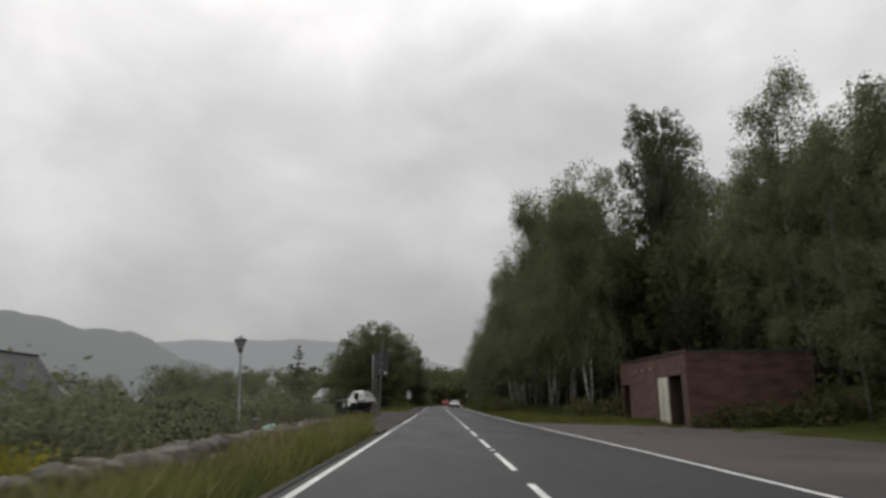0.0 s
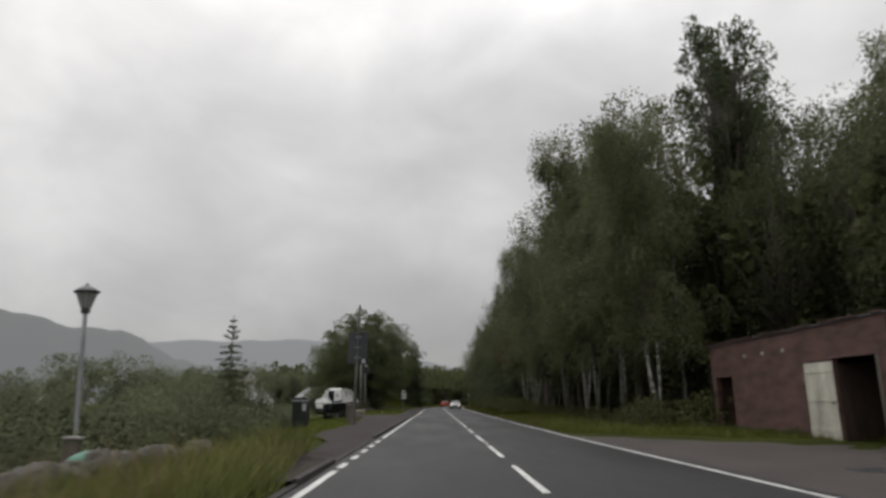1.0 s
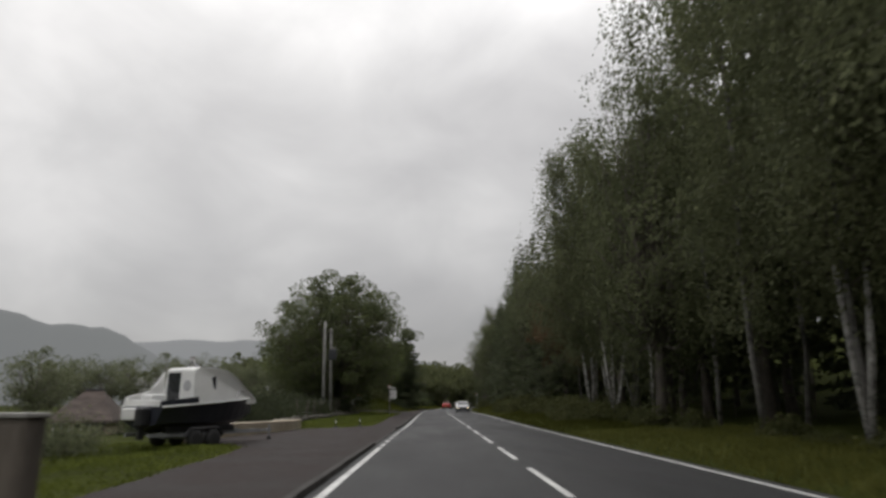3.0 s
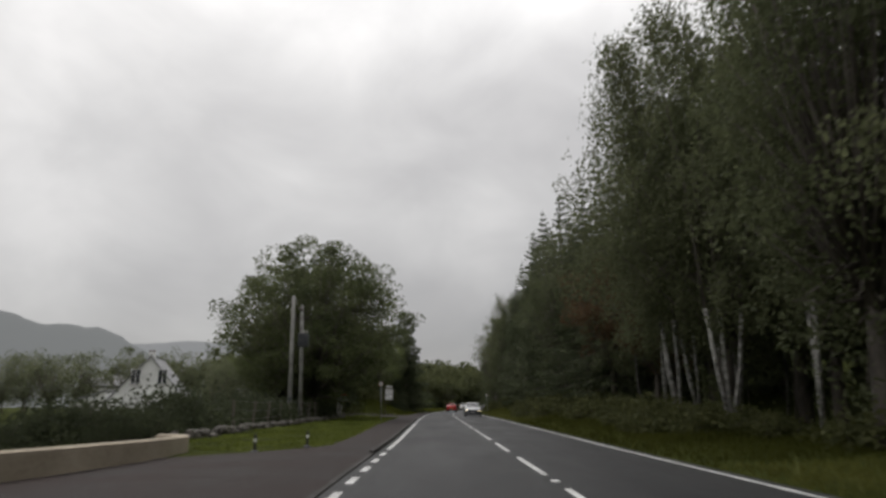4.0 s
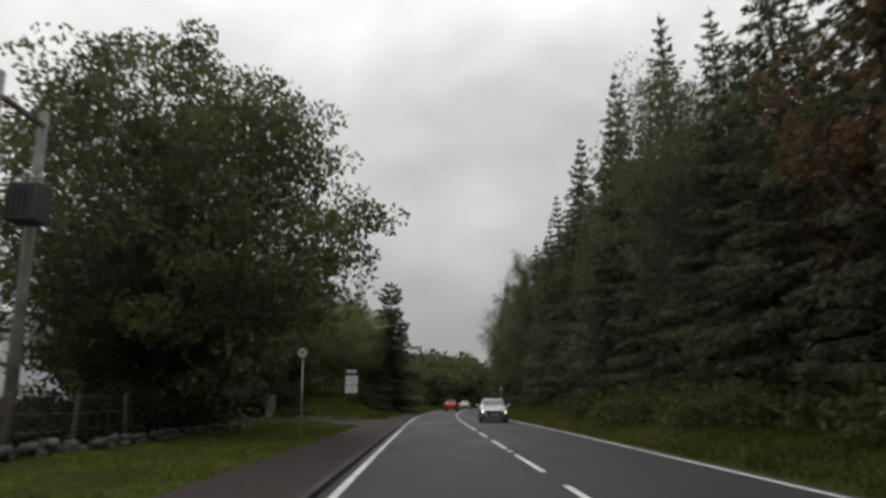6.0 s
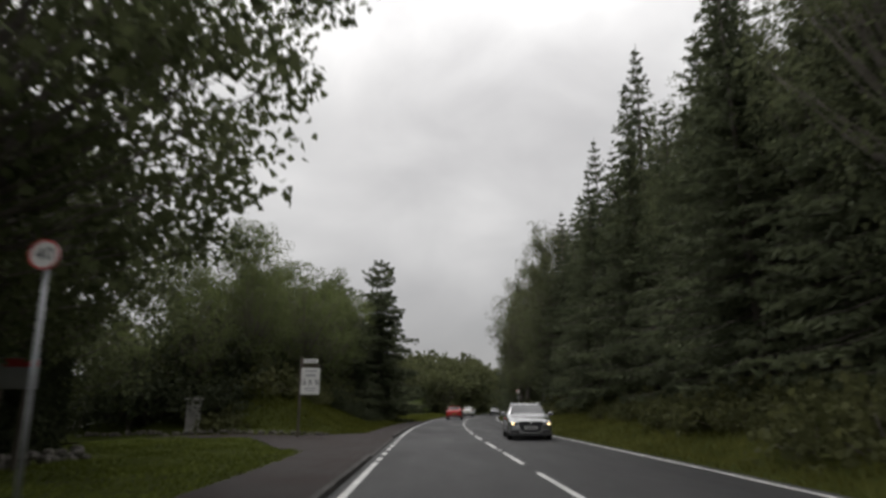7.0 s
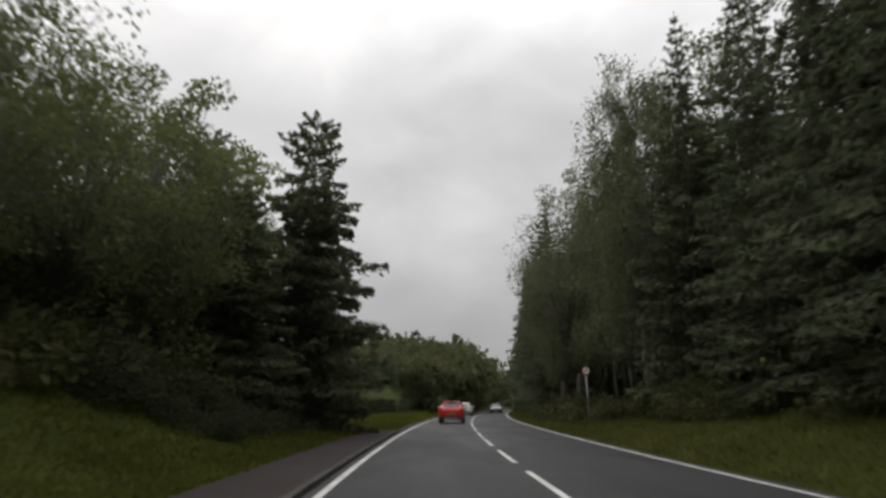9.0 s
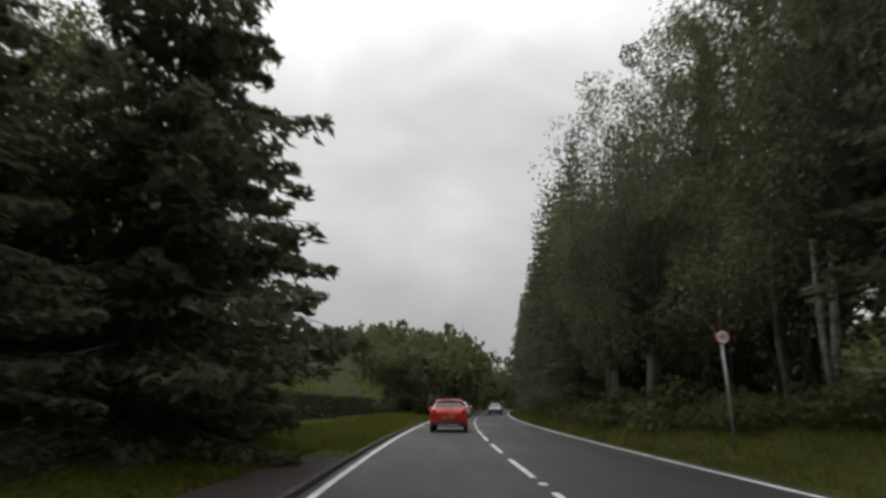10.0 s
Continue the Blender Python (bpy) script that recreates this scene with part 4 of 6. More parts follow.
# ---- grass ----
def blades(name, label, where, count, tall, wide, material, seed, clump=0.0):
    """Real blades over a stretch of ground. where gives the left and right edge for a y; count per square metre."""
    r = np.random.default_rng(seed)
    pts = []
    for y in np.arange(where[0], where[1], 0.5):
        a, b = where[2](y), where[3](y)
        if b <= a:
            continue
        n = int(count * 0.5 * (b - a))
        xs, ys = r.uniform(a, b, n), r.uniform(y, y + 0.5, n)
        if clump:
            keep = np.array([noise.noise((u * 0.9, v * 0.9, seed)) for u, v in zip(xs, ys)]) > -clump
            xs, ys = xs[keep], ys[keep]
        pts.append(np.stack([xs, ys], 1))
    p = np.concatenate(pts)
    base = np.concatenate([p, ground_height(p[:, 0], p[:, 1])[:, None] - 0.02], 1)
    n = len(base)
    ang = r.uniform(0, 2 * math.pi, n)
    side = np.stack([np.cos(ang), np.sin(ang), 0 * ang], 1) * (wide * r.uniform(0.6, 1.4, (n, 1)))
    patch = np.array([noise.noise((u * 0.25, v * 0.25, 5)) for u, v in p[:, :2]])[:, None]
    h = tall * r.uniform(0.45, 1.25, (n, 1)) * (1 + 0.5 * patch)
    lean = np.concatenate([r.normal(size=(n, 2)) * 0.45, np.ones((n, 1))], 1) * h
    q = np.stack([base - side, base + side, base + lean + side * 0.25, base + lean - side * 0.25], 1)
    ob = part(name, quads_mesh(name, q), material)
    return tagged(ob, label, "grass", kind="stuff")


L = lambda o: (lambda y: float(left_line(y)) - o)
R = lambda o: (lambda y: float(right_line(y)) + o)
blades("long_grass", "long seeding roadside grass beside the kerb", (-4, 28.5, lambda y: -3.35 - 0.022 * y, lambda y: float(left_line(y)) - 0.4 if y < 25 else float(footway_edge(y))), 300, 0.4, 0.012, M["long"], 11)
blades("lawn_grass", "bright mown grass beside the footway", (36, 65.5, lambda y: -10.8, lambda y: float(footway_edge(y)) + 0.05), 190, 0.08, 0.02, M["mown"], 12)
blades("lawn_grass", "bright mown grass verge beside the footway", (77.3, 131.9, lambda y: float(np.interp(y, [77.3, 82, 122, 126, 131.9], [-6.4, -8.65, -8.8, -12.7, -14.5])), lambda y: float(footway_edge(y)) + 0.05), 190, 0.075, 0.02, M["mown"], 13)
blades("bank_grass", "rough green grass on the bank", (134.6, 170, lambda y: -11.7, lambda y: float(footway_edge(y)) + 0.05), 190, 0.12, 0.026, M["bank_green"], 14)
blades("verge_grass", "rough olive grass verge beside the road", (30, 74, lambda y: max(R(0.42)(y), 5.3 + (42 - y) / 0.85), lambda y: max(wood_edge(y), 14) if y < 51 else wood_edge(y) + 1), 115, 0.17, 0.017, M["verge"], 29)
blades("verge_grass", "rough green grass verge at the wood's foot", (74, 109, lambda y: max(R(0.42)(y), 5.3 + (42 - y) / 0.85), lambda y: max(wood_edge(y), 14) if y < 51 else wood_edge(y) + 1), 105, 0.2, 0.017, M["rough"], 15)
blades("verge_grass", "rough green grass verge below the wooded bank", (109, 196, R(0.42), lambda y: wood_edge(y) + 0.3), 115, 0.17, 0.018, M["verge"], 16)
blades("dry_grass", "taller straw-coloured grass along the verge", (38, 183, lambda y: max(R(0.5)(y), 5.3 + (42 - y) / 0.85), lambda y: R(1.1)(y) if y > 54 else 12.5), 22, 0.36, 0.012, M["long"], 17, clump=0.05)
blades("far_verge_grass", "rough grass beside the hedge", (168, 238, lambda y: float(centre(y)) - 7.7, L(0.45)), 70, 0.2, 0.03, M["bank_green"], 18)
blades("wall_grass", "tufts of long pale grass growing through the stone wall", (4, 33, lambda y: -4.9, lambda y: -3.55), 70, 0.36, 0.012, M["long"], 19, clump=-0.05)
track = part("dirt_path", sheet("dirt_path", lambda y: np.linspace(-6.3 + 0.2 * math.sin(y), -5.4, 5), np.arange(2, 31, 1.0), lambda x, y: ground_at(x, y) + 0.03), M["earth"], smooth=True)
blades("tall_grass", "tall seeding grass in clumps against the stone wall", (23.5, 31.5, lambda y: -3.75, lambda y: -2.9), 230, 0.6, 0.012, M["long"], 31, clump=0.1)
tagged(track, "bare brown earth path behind the stone wall", "path", kind="structure")
blades("seeding_grass", "straw-pink seeding grass among the green", (-4, 31, lambda y: -3.5, lambda y: float(left_line(y)) - 0.6 if y < 25 else float(footway_edge(y))), 70, 0.58, 0.008, M["straw"], 23, clump=-0.02)
blades("lane_grass", "short rough grass beside the lay-by and shed", (30, 47, lambda y: max(R(0.42)(y), 5.3 + (42 - y) / 0.85), lambda y: 13.1), 60, 0.2, 0.02, M["mown"], 24, clump=0.1)
blades("verge_grass", "rough green grass verge round the bend", (196, 275, R(0.42), lambda y: wood_edge(y) + 0.3), 34, 0.2, 0.03, M["verge"], 27)

for x, y, s in ((-16.5, 110.1, 0.57), (-18, 111.5, 0.5), (-12.2, 58.0, 0.53)):
    plant("small_tree", x, y, s)
for yy in np.arange(158, 192, 1.6):
    plant("brush", wood_edge(yy) - rng.uniform(0.2, 1.2), yy, rng.uniform(0.6, 1.0), sink=0.05)


# ---- dry stone wall ----
def stone_mesh(r, k):
    bm = bmesh.new()
    bmesh.ops.create_icosphere(bm, subdivisions=2, radius=0.5)
    off = r.uniform(0, 50)
    for v in bm.verts:
        p = v.co.copy()
        p = Vector([math.copysign(abs(c * 2) ** 0.68, c) / 2 for c in p])
        v.co = p * (1 + 0.34 * noise.noise(p * 2.2 + Vector((off, 0, 0))) + 0.12 * noise.noise(p * 6 + Vector((0, off, 0))))
    me = bpy.data.meshes.new("stone")
    bm.to_mesh(me)
    bm.free()
    me.polygons.foreach_set("use_smooth", [k % 3 == 0] * len(me.polygons))
    return me


STONES = [stone_mesh(rng, k) for k in range(7)]


def stone_row(parent, along, height, size, lift=0.0, pale=None, gaps=0.0):
    """Stones laid along a line of points, largest at the foot."""
    (x0, y0), (x1, y1) = along
    length = math.hypot(x1 - x0, y1 - y0)
    turn = math.degrees(math.atan2(x0 - x1, y1 - y0))
    course, z = 0, 0.0
    while z < height:
        s = size * (1.0 if z + size * 0.75 < height else 0.8)
        d = rng.uniform(0, s * 0.6)
        while d < length:
            w = s * rng.uniform(0.75, 1.5)
            u = (d + w / 2) / length
            x, y = x0 + (x1 - x0) * u + rng.uniform(-0.16, 0.16), y0 + (y1 - y0) * u
            h = s * rng.uniform(0.65, 0.95)
            if rng.uniform() > (gaps or 0.12) or course == 0 and not gaps:
                m = pose(x, y, ground_at(x, y) + lift + z + h * 0.32, rng.uniform(-22, 22), rng.uniform(-18, 18), turn + rng.uniform(-25, 25)) @ Matrix.Diagonal((s * rng.uniform(0.9, 1.3), w * rng.uniform(0.72, 0.98), h * rng.uniform(0.7, 1.35), 1))
                part("stone", STONES[int(rng.integers(0, 7))], pale or M["stone"], parent, at=m)
            d += w
        z += s * 0.6
        course += 1


wall = thing("dry_stone_wall", "low tumbled dry stone wall along the verge", "stone wall", kind="structure")
stone_row(wall, ((-3.7, 5.3), (-4.4, 28.0)), 0.28, 0.5, lift=-0.05)
stone_row(wall, ((-4.4, 28.0), (-4.5, 32.5)), 0.2, 0.5, lift=-0.24)
stone_row(wall, ((-3.82, 5.5), (-4.45, 27.0)), 0.3, 0.42, lift=0.07, gaps=0.5)
low_wall = thing("garden_wall", "low mossy stone footing under the post fence", "stone wall", kind="structure")
stone_row(low_wall, ((-9.0, 82.0), (-8.9, 121.3)), 0.15, 0.3, pale=M["mossy"])
lane_edge = thing("lane_edging", "dark low stone edging of the side road", "edging", kind="structure")
stone_row(lane_edge, ((-4.8, 134.75), (-16.3, 135.4)), 0.12, 0.22, pale=M["mossy"])

# ---- rendered garden wall, curved at its end ----
cream = thing("rendered_wall", "low cream rendered wall curving into the driveway", "garden wall", kind="structure")
bm = bmesh.new()
path = [(-8.0, 65.6), (-7.4, 68.6), (-6.85, 71.4), (-6.5, 74.3), (-6.6, 76.8), (-7.25, 78.6), (-8.45, 79.8)]
hs = [0.56, 0.54, 0.52, 0.5, 0.47, 0.42, 0.38]
rings = []
for k, (x, y) in enumerate(path):
    a, b = path[max(k - 1, 0)], path[min(k + 1, len(path) - 1)]
    d = Vector((b[0] - a[0], b[1] - a[1], 0)).normalized()
    s = Vector((d.y, -d.x, 0)) * 0.12
    z = min(ground_at(x, y), 0.08) - 0.1
    rings.append([bm.verts.new(Vector((x, y, z)) + s), bm.verts.new(Vector((x, y, hs[k])) + s), bm.verts.new(Vector((x, y, hs[k] + 0.04))), bm.verts.new(Vector((x, y, hs[k])) - s), bm.verts.new(Vector((x, y, z)) - s)])
for a, b in zip(rings, rings[1:]):
    for j in range(4):
        bm.faces.new((a[j], a[j + 1], b[j + 1], b[j]))
bm.faces.new(rings[0])
bm.faces.new(rings[-1][::-1])
bmesh.ops.recalc_face_normals(bm, faces=bm.faces)
part("wall_body", bm, M["render_cream"], cream)


# ---- posts and fence ----
fence = thing("post_fence", "row of leaning grey wooden fence posts with wires", "fence")
post_mesh = bpy.data.meshes.new("post")
pb = block(0, 0, -0.2, 0.1, 0.1, 1.6, bevel=0.02)
pb.to_mesh(post_mesh)
pb.free()
tops = []
for y in np.arange(89.9, 110.3, 2.85):
    x = -9.4 + rng.uniform(-0.05, 0.05)
    z = ground_at(x, y)
    m = pose(x, float(y), z, rng.uniform(-3, 3), rng.uniform(-4, 4), rng.uniform(-8, 8))
    part("post", post_mesh, M["old_wood"], fence, at=m)
    tops.append(m)
for h in (0.55, 0.95, 1.35):
    part("wire", tube(bmesh.new(), [m @ Vector((0.06, 0, h)) for m in tops], [0.006] * len(tops), 4), M["galv"], fence)


def marker_post(x, y, turn):
    t = thing("marker_post", "short black verge marker post with white band", "bollard", pose(x, y, ground_at(x, y) - 0.01, 0, 0, turn) @ Matrix.Diagonal((0.8, 0.8, 1.05, 1)), "marker posts by the driveway")
    part("base", lathe(bmesh.new(), [(0.14, 0), (0.14, 0.04), (0.1, 0.07), (0.06, 0.08)], 16), M["black"], t)
    part("post", lathe(bmesh.new(), [(0.045, 0.08), (0.042, 0.4), (0.035, 0.44), (0.015, 0.46)], 14), M["black"], t)
    part("band", lathe(bmesh.new(), [(0.049, 0.27), (0.048, 0.34)], 14), M["white"], t, "white reflective band")


marker_post(-4.85, 77.0, 0)
marker_post(-3.9, 78.9, 20)


# ---- lamps, poles, signs ----
def street_lamp(x, y):
    z = ground_at(x, y)
    t = thing("street_lamp", "tall grey post lamp with a glass lantern head", "street lamp", pose(x, y, z - 0.05, 0, -3.0, 0))
    h = 4.55 - z
    part("post", lathe(bmesh.new(), [(0.12, 0), (0.12, 0.9), (0.1, 1.0), (0.065, 1.1), (0.055, h - 0.75)], 20), M["galv"], t)
    part("collar", lathe(bmesh.new(), [(0.07, h - 0.78), (0.13, h - 0.72), (0.13, h - 0.66), (0.07, h - 0.62)], 14), M["sign_back"], t)
    part("lantern", lathe(bmesh.new(), [(0.12, h - 0.62), (0.27, h - 0.18), (0.27, h - 0.15)], 8), M["lens"], t, "tapering clear glass lantern")
    for k in range(8):
        a = 2 * math.pi * k / 8
        part("rib", tube(bmesh.new(), [(0.125 * math.cos(a), 0.125 * math.sin(a), h - 0.62), (0.28 * math.cos(a), 0.28 * math.sin(a), h - 0.16)], [0.012, 0.012], 4), M["sign_back"], t)
    part("cap", lathe(bmesh.new(), [(0.34, h - 0.16), (0.34, h - 0.12), (0.2, h - 0.02), (0.06, h + 0.05), (0.02, h + 0.12)], 16), M["sign_back"], t, "dark domed lantern cap")


street_lamp(-9.65, 33.2)


def speed_display(x, y):
    z = ground_at(x, y)
    t = thing("sign_pole", "leaning grey steel pole carrying the dark back of a large sign", "sign pole", pose(x, y, z - 0.05, 1.0, 1.6, -3) @ Matrix.Diagonal((0.91, 0.91, 0.91, 1)))
    part("pole_foot", lathe(bmesh.new(), [(0.105, 0), (0.09, 3.3), (0.062, 3.4)], 20), M["pole_grey"], t)
    part("pole", lathe(bmesh.new(), [(0.062, 3.3), (0.06, 7.05), (0.03, 7.08)], 20), M["pole_grey"], t)
    board = part("sign_board", block(0, 0.14, 3.6, 1.14, 0.13, 1.88, bevel=0.02), M["sign_back"], t, "dark grey metal back of the sign")
    for h in (3.95, 4.55, 5.15):
        part("bracket", block(0, 0.05, h, 0.34, 0.1, 0.05), M["galv"], t)
    part("maker_plate", block(0.37, 0.07, 3.66, 0.2, 0.012, 0.24), M["grey_ink"], board, "small pale plate")
    part("cable", tube(bmesh.new(), [(-0.2, 0.12, 3.62), (-0.22, 0.1, 3.5), (-0.12, 0.08, 3.46), (-0.06, 0.06, 3.55)], [0.012] * 4, 5), M["black"], t)


speed_display(-4.1, 49.25)


def cabinet(x, y):
    t = thing("service_cabinet", "weathered grey-brown roadside service cabinet", "cabinet", pose(x, y, ground_at(x, y) - 0.03, 0, 0, -4) @ Matrix.Diagonal((0.8, 0.8, 0.9, 1)))
    part("body", block(0, 0, 0.06, 0.62, 0.42, 1.12, bevel=0.02), M["old_wood"], t)
    part("plinth", block(0, 0, 0, 0.68, 0.48, 0.07), M["concrete"], t)
    part("lid", block(0, 0, 1.18, 0.7, 0.5, 0.06, bevel=0.015), M["concrete"], t)
    part("door", block(0, -0.215, 0.14, 0.52, 0.02, 0.96, bevel=0.006), M["old_wood"], t)


cabinet(-4.65, 52.4)


def bulk_bin(x, y, turn):
    t = thing("recycling_bin", "large dark green recycling bin with skylight painted on lid edge", "bin", pose(x, y, ground_at(x, y) - 0.02, 0, 0, turn) @ Matrix.Diagonal((0.76, 0.7, 1.0, 1)))
    bm = bmesh.new()
    prism(bm, [(-0.5, 0.12), (0.5, 0.12), (0.55, 1.5), (-0.55, 1.5)], 1.05)
    part("body", bm, M["bin_green"], t)
    for k in range(4):
        part("rib", block(-0.36 + 0.24 * k, -0.535, 0.2, 0.05, 0.03, 1.2), M["bin_green"], t)
    bm = bmesh.new()
    prism(bm, [(-0.61, 1.5), (0.61, 1.5), (0.59, 1.6), (0.25, 1.7), (-0.25, 1.7), (-0.59, 1.6)], 1.15)
    part("lid", bm, M["bin_green"], t)
    # A pale strip stands in for skylight on the lid's upturned face.
    part("lid_rim", block(0, -0.585, 1.5, 1.22, 0.03, 0.06), M["grey_ink"], t, "wet rim of the lid, painted pale for skylight")
    part("notice", block(0.3, -0.545, 1.0, 0.26, 0.012, 0.38), M["grey_ink"], t, "pale blue-grey notice")
    for sx in (-0.4, 0.4):
        for sy in (-0.4, 0.4):
            part("wheel", lathe(bmesh.new(), [(0.08, -0.03), (0.08, 0.03)], 12, pose(sx, sy, 0.09, 0, 90, 0)), M["rubber"], t)


bulk_bin(-7.1, 50.4, 2)


def wooden_gatepost(x, y, h=1.1):
    t = thing("gate_post", "square weathered wooden post beside the wall", "post", pose(x, y, ground_at(x, y) - 0.05, 0, 2, 10))
    part("shaft", block(0, 0, 0, 0.3, 0.3, h, bevel=0.03), M["old_wood"], t)
    part("cap", block(0, 0, h, 0.36, 0.36, 0.06, bevel=0.02), M["concrete"], t)


wooden_gatepost(-7.95, 29.8, 0.85)


def covered_heap(x, y):
    t = thing("covered_boat", "small dinghy under a faded green tarpaulin", "dinghy", pose(x, y, ground_at(x, y) - 0.02, 0, 0, 62) @ Matrix.Diagonal((0.42, 0.48, 0.85, 1)))
    bm = bmesh.new()
    bmesh.ops.create_uvsphere(bm, u_segments=20, v_segments=10, radius=1.0)
    for v in bm.verts:
        p = v.co
        v.co = Vector((p.x * 1.35, p.y * 0.6 * (1 - 0.25 * p.x), max(p.z, -0.35) * 0.42 + 0.15 + 0.04 * noise.noise(p * 4)))
    part("cover", bm, M["tarp"], t, smooth=True)
    part("rope", tube(bmesh.new(), [(0.3, -0.62, 0.06), (0.3, -0.4, 0.46), (0.3, 0, 0.6), (0.3, 0.4, 0.46), (0.3, 0.62, 0.06)], [0.015] * 5, 5), M["white"], t)


covered_heap(-7.0, 28.9)


def transformer_poles(x, y):
    z = ground_at(x, y)
    t = thing("power_pole", "pair of grey wooden power poles with a transformer", "power pole", pose(x, y, z - 0.1) @ Matrix.Diagonal((0.9, 0.9, 0.9, 1)))
    part("pole", lathe(bmesh.new(), [(0.17, 0), (0.13, 9.5 - z), (0.1, 9.55 - z)], 12, pose(0, 0, 0, 0, -1.0, 0)), M["concrete"], t, smooth=True)
    part("pole", lathe(bmesh.new(), [(0.16, 0), (0.12, 9.0 - z), (0.09, 9.05 - z)], 12, pose(0.55, 1.3, 0, 0, -2.0, 0)), M["concrete"], t, smooth=True)
    tank = part("transformer", block(0.62, 0.65, 5.7, 0.75, 0.7, 1.0, bevel=0.05), M["sign_back"], t, "grey transformer tank")
    for k in range(5):
        part("fin", block(0.36 + 0.13 * k, 0.27, 5.8, 0.025, 0.08, 0.8), M["sign_back"], tank)
    for k in range(3):
        part("insulator", lathe(bmesh.new(), [(0.05, 6.7), (0.08, 6.76), (0.04, 6.82), (0.08, 6.88), (0.03, 6.98)], 10, pose(0.4 + 0.22 * k, 0.65, 0)), M["concrete"], tank)
    part("cross_arm", block(0.3, 0.6, 8.5, 0.12, 2.0, 0.12), M["old_wood"], t)
    part("stay_box", block(0.02, -0.2, 1.6, 0.25, 0.16, 0.4, bevel=0.02), M["sign_back"], t)


transformer_poles(-9.9, 103.2)


def words(text, size, material, parent, at, name="lettering"):
    cu = bpy.data.curves.new(name, "FONT")
    cu.body, cu.size, cu.align_x, cu.align_y, cu.extrude, cu.resolution_u = text, size, "CENTER", "CENTER", 0.003, 3
    tmp = bpy.data.objects.new("tmp", cu)
    scene.collection.objects.link(tmp)
    bpy.context.view_layer.update()
    me = bpy.data.meshes.new_from_object(tmp.evaluated_get(bpy.context.evaluated_depsgraph_get()))
    bpy.data.objects.remove(tmp)
    me.materials.clear()
    return part(name, me, material, parent, at=at)


def guest_sign(x, y):
    z = ground_at(x, y)
    t = thing("guesthouse_sign", "white B&B sign board on a dark post above the grass", "sign", pose(x, y, z - 0.05, 0, 0, 8))
    top = 3.02 - z
    part("post", block(-0.42, 0.06, 0, 0.1, 0.1, top + 0.45, bevel=0.012), M["old_wood"], t)
    part("arm", block(-0.02, 0.06, top + 0.06, 0.78, 0.07, 0.07, bevel=0.01), M["old_wood"], t)
    board = part("board", block(0.0, 0, top - 1.12, 0.79, 0.04, 1.12, bevel=0.006), M["white"], t, "white painted board with grey lettering")
    part("name_plate", block(-0.02, 0, top + 0.2, 0.62, 0.03, 0.17, bevel=0.004), M["white"], t)
    up = pose(0.0, -0.023, top - 0.62, 90, 0, 0)
    words("B & B", 0.3, M["ink"], board, up)
    for k, (w, h, dz) in enumerate(((0.5, 0.06, -0.13), (0.42, 0.09, -0.32), (0.46, 0.045, -0.86), (0.38, 0.045, -0.97))):
        part("text_bar", block(0.0, -0.022, top + dz - h / 2, w, 0.005, h), M["grey_ink"], board)
    part("text_bar", block(-0.02, -0.018, top + 0.255, 0.44, 0.005, 0.06), M["grey_ink"], t)


guest_sign(-5.55, 132.9)


def speed_sign(x, y, top):
    z = ground_at(x, y)
    t = thing("speed_sign", "small round red-rimmed speed sign on a grey post", "road sign", pose(x, y, z - 0.05, 0, -1.5, 0))
    h = top - z
    part("post", lathe(bmesh.new(), [(0.03, 0), (0.03, h)], 12), M["galv"], t, smooth=True)
    flat = pose(0, -0.06, h - 0.16, 90, 0, 0)
    part("disc", lathe(bmesh.new(), [(0.17, 0), (0.17, 0.012)], 28, flat), M["white"], t)
    bm = bmesh.new()
    n = 28
    rings = [[bm.verts.new(flat @ Vector((r * math.cos(2 * math.pi * k / n), r * math.sin(2 * math.pi * k / n), zz))) for k in range(n)] for r, zz in ((0.17, 0.013), (0.17, 0.018), (0.147, 0.018), (0.147, 0.013))]
    for a in range(4):
        for k in range(n):
            bm.faces.new((rings[a][k], rings[a][(k + 1) % n], rings[(a + 1) % 4][(k + 1) % n], rings[(a + 1) % 4][k]))
    bmesh.ops.recalc_face_normals(bm, faces=bm.faces)
    part("rim", bm, M["sign_red"], t, "red rim")
    words("40", 0.2, M["ink"], t, pose(0, -0.076, h - 0.16, 90, 0, 0))
    part("clip", block(0, -0.03, h - 0.2, 0.1, 0.07, 0.05), M["galv"], t)


speed_sign(7.96, 165.5, 3.05)
speed_sign(-4.6, 111.9, 3.1)


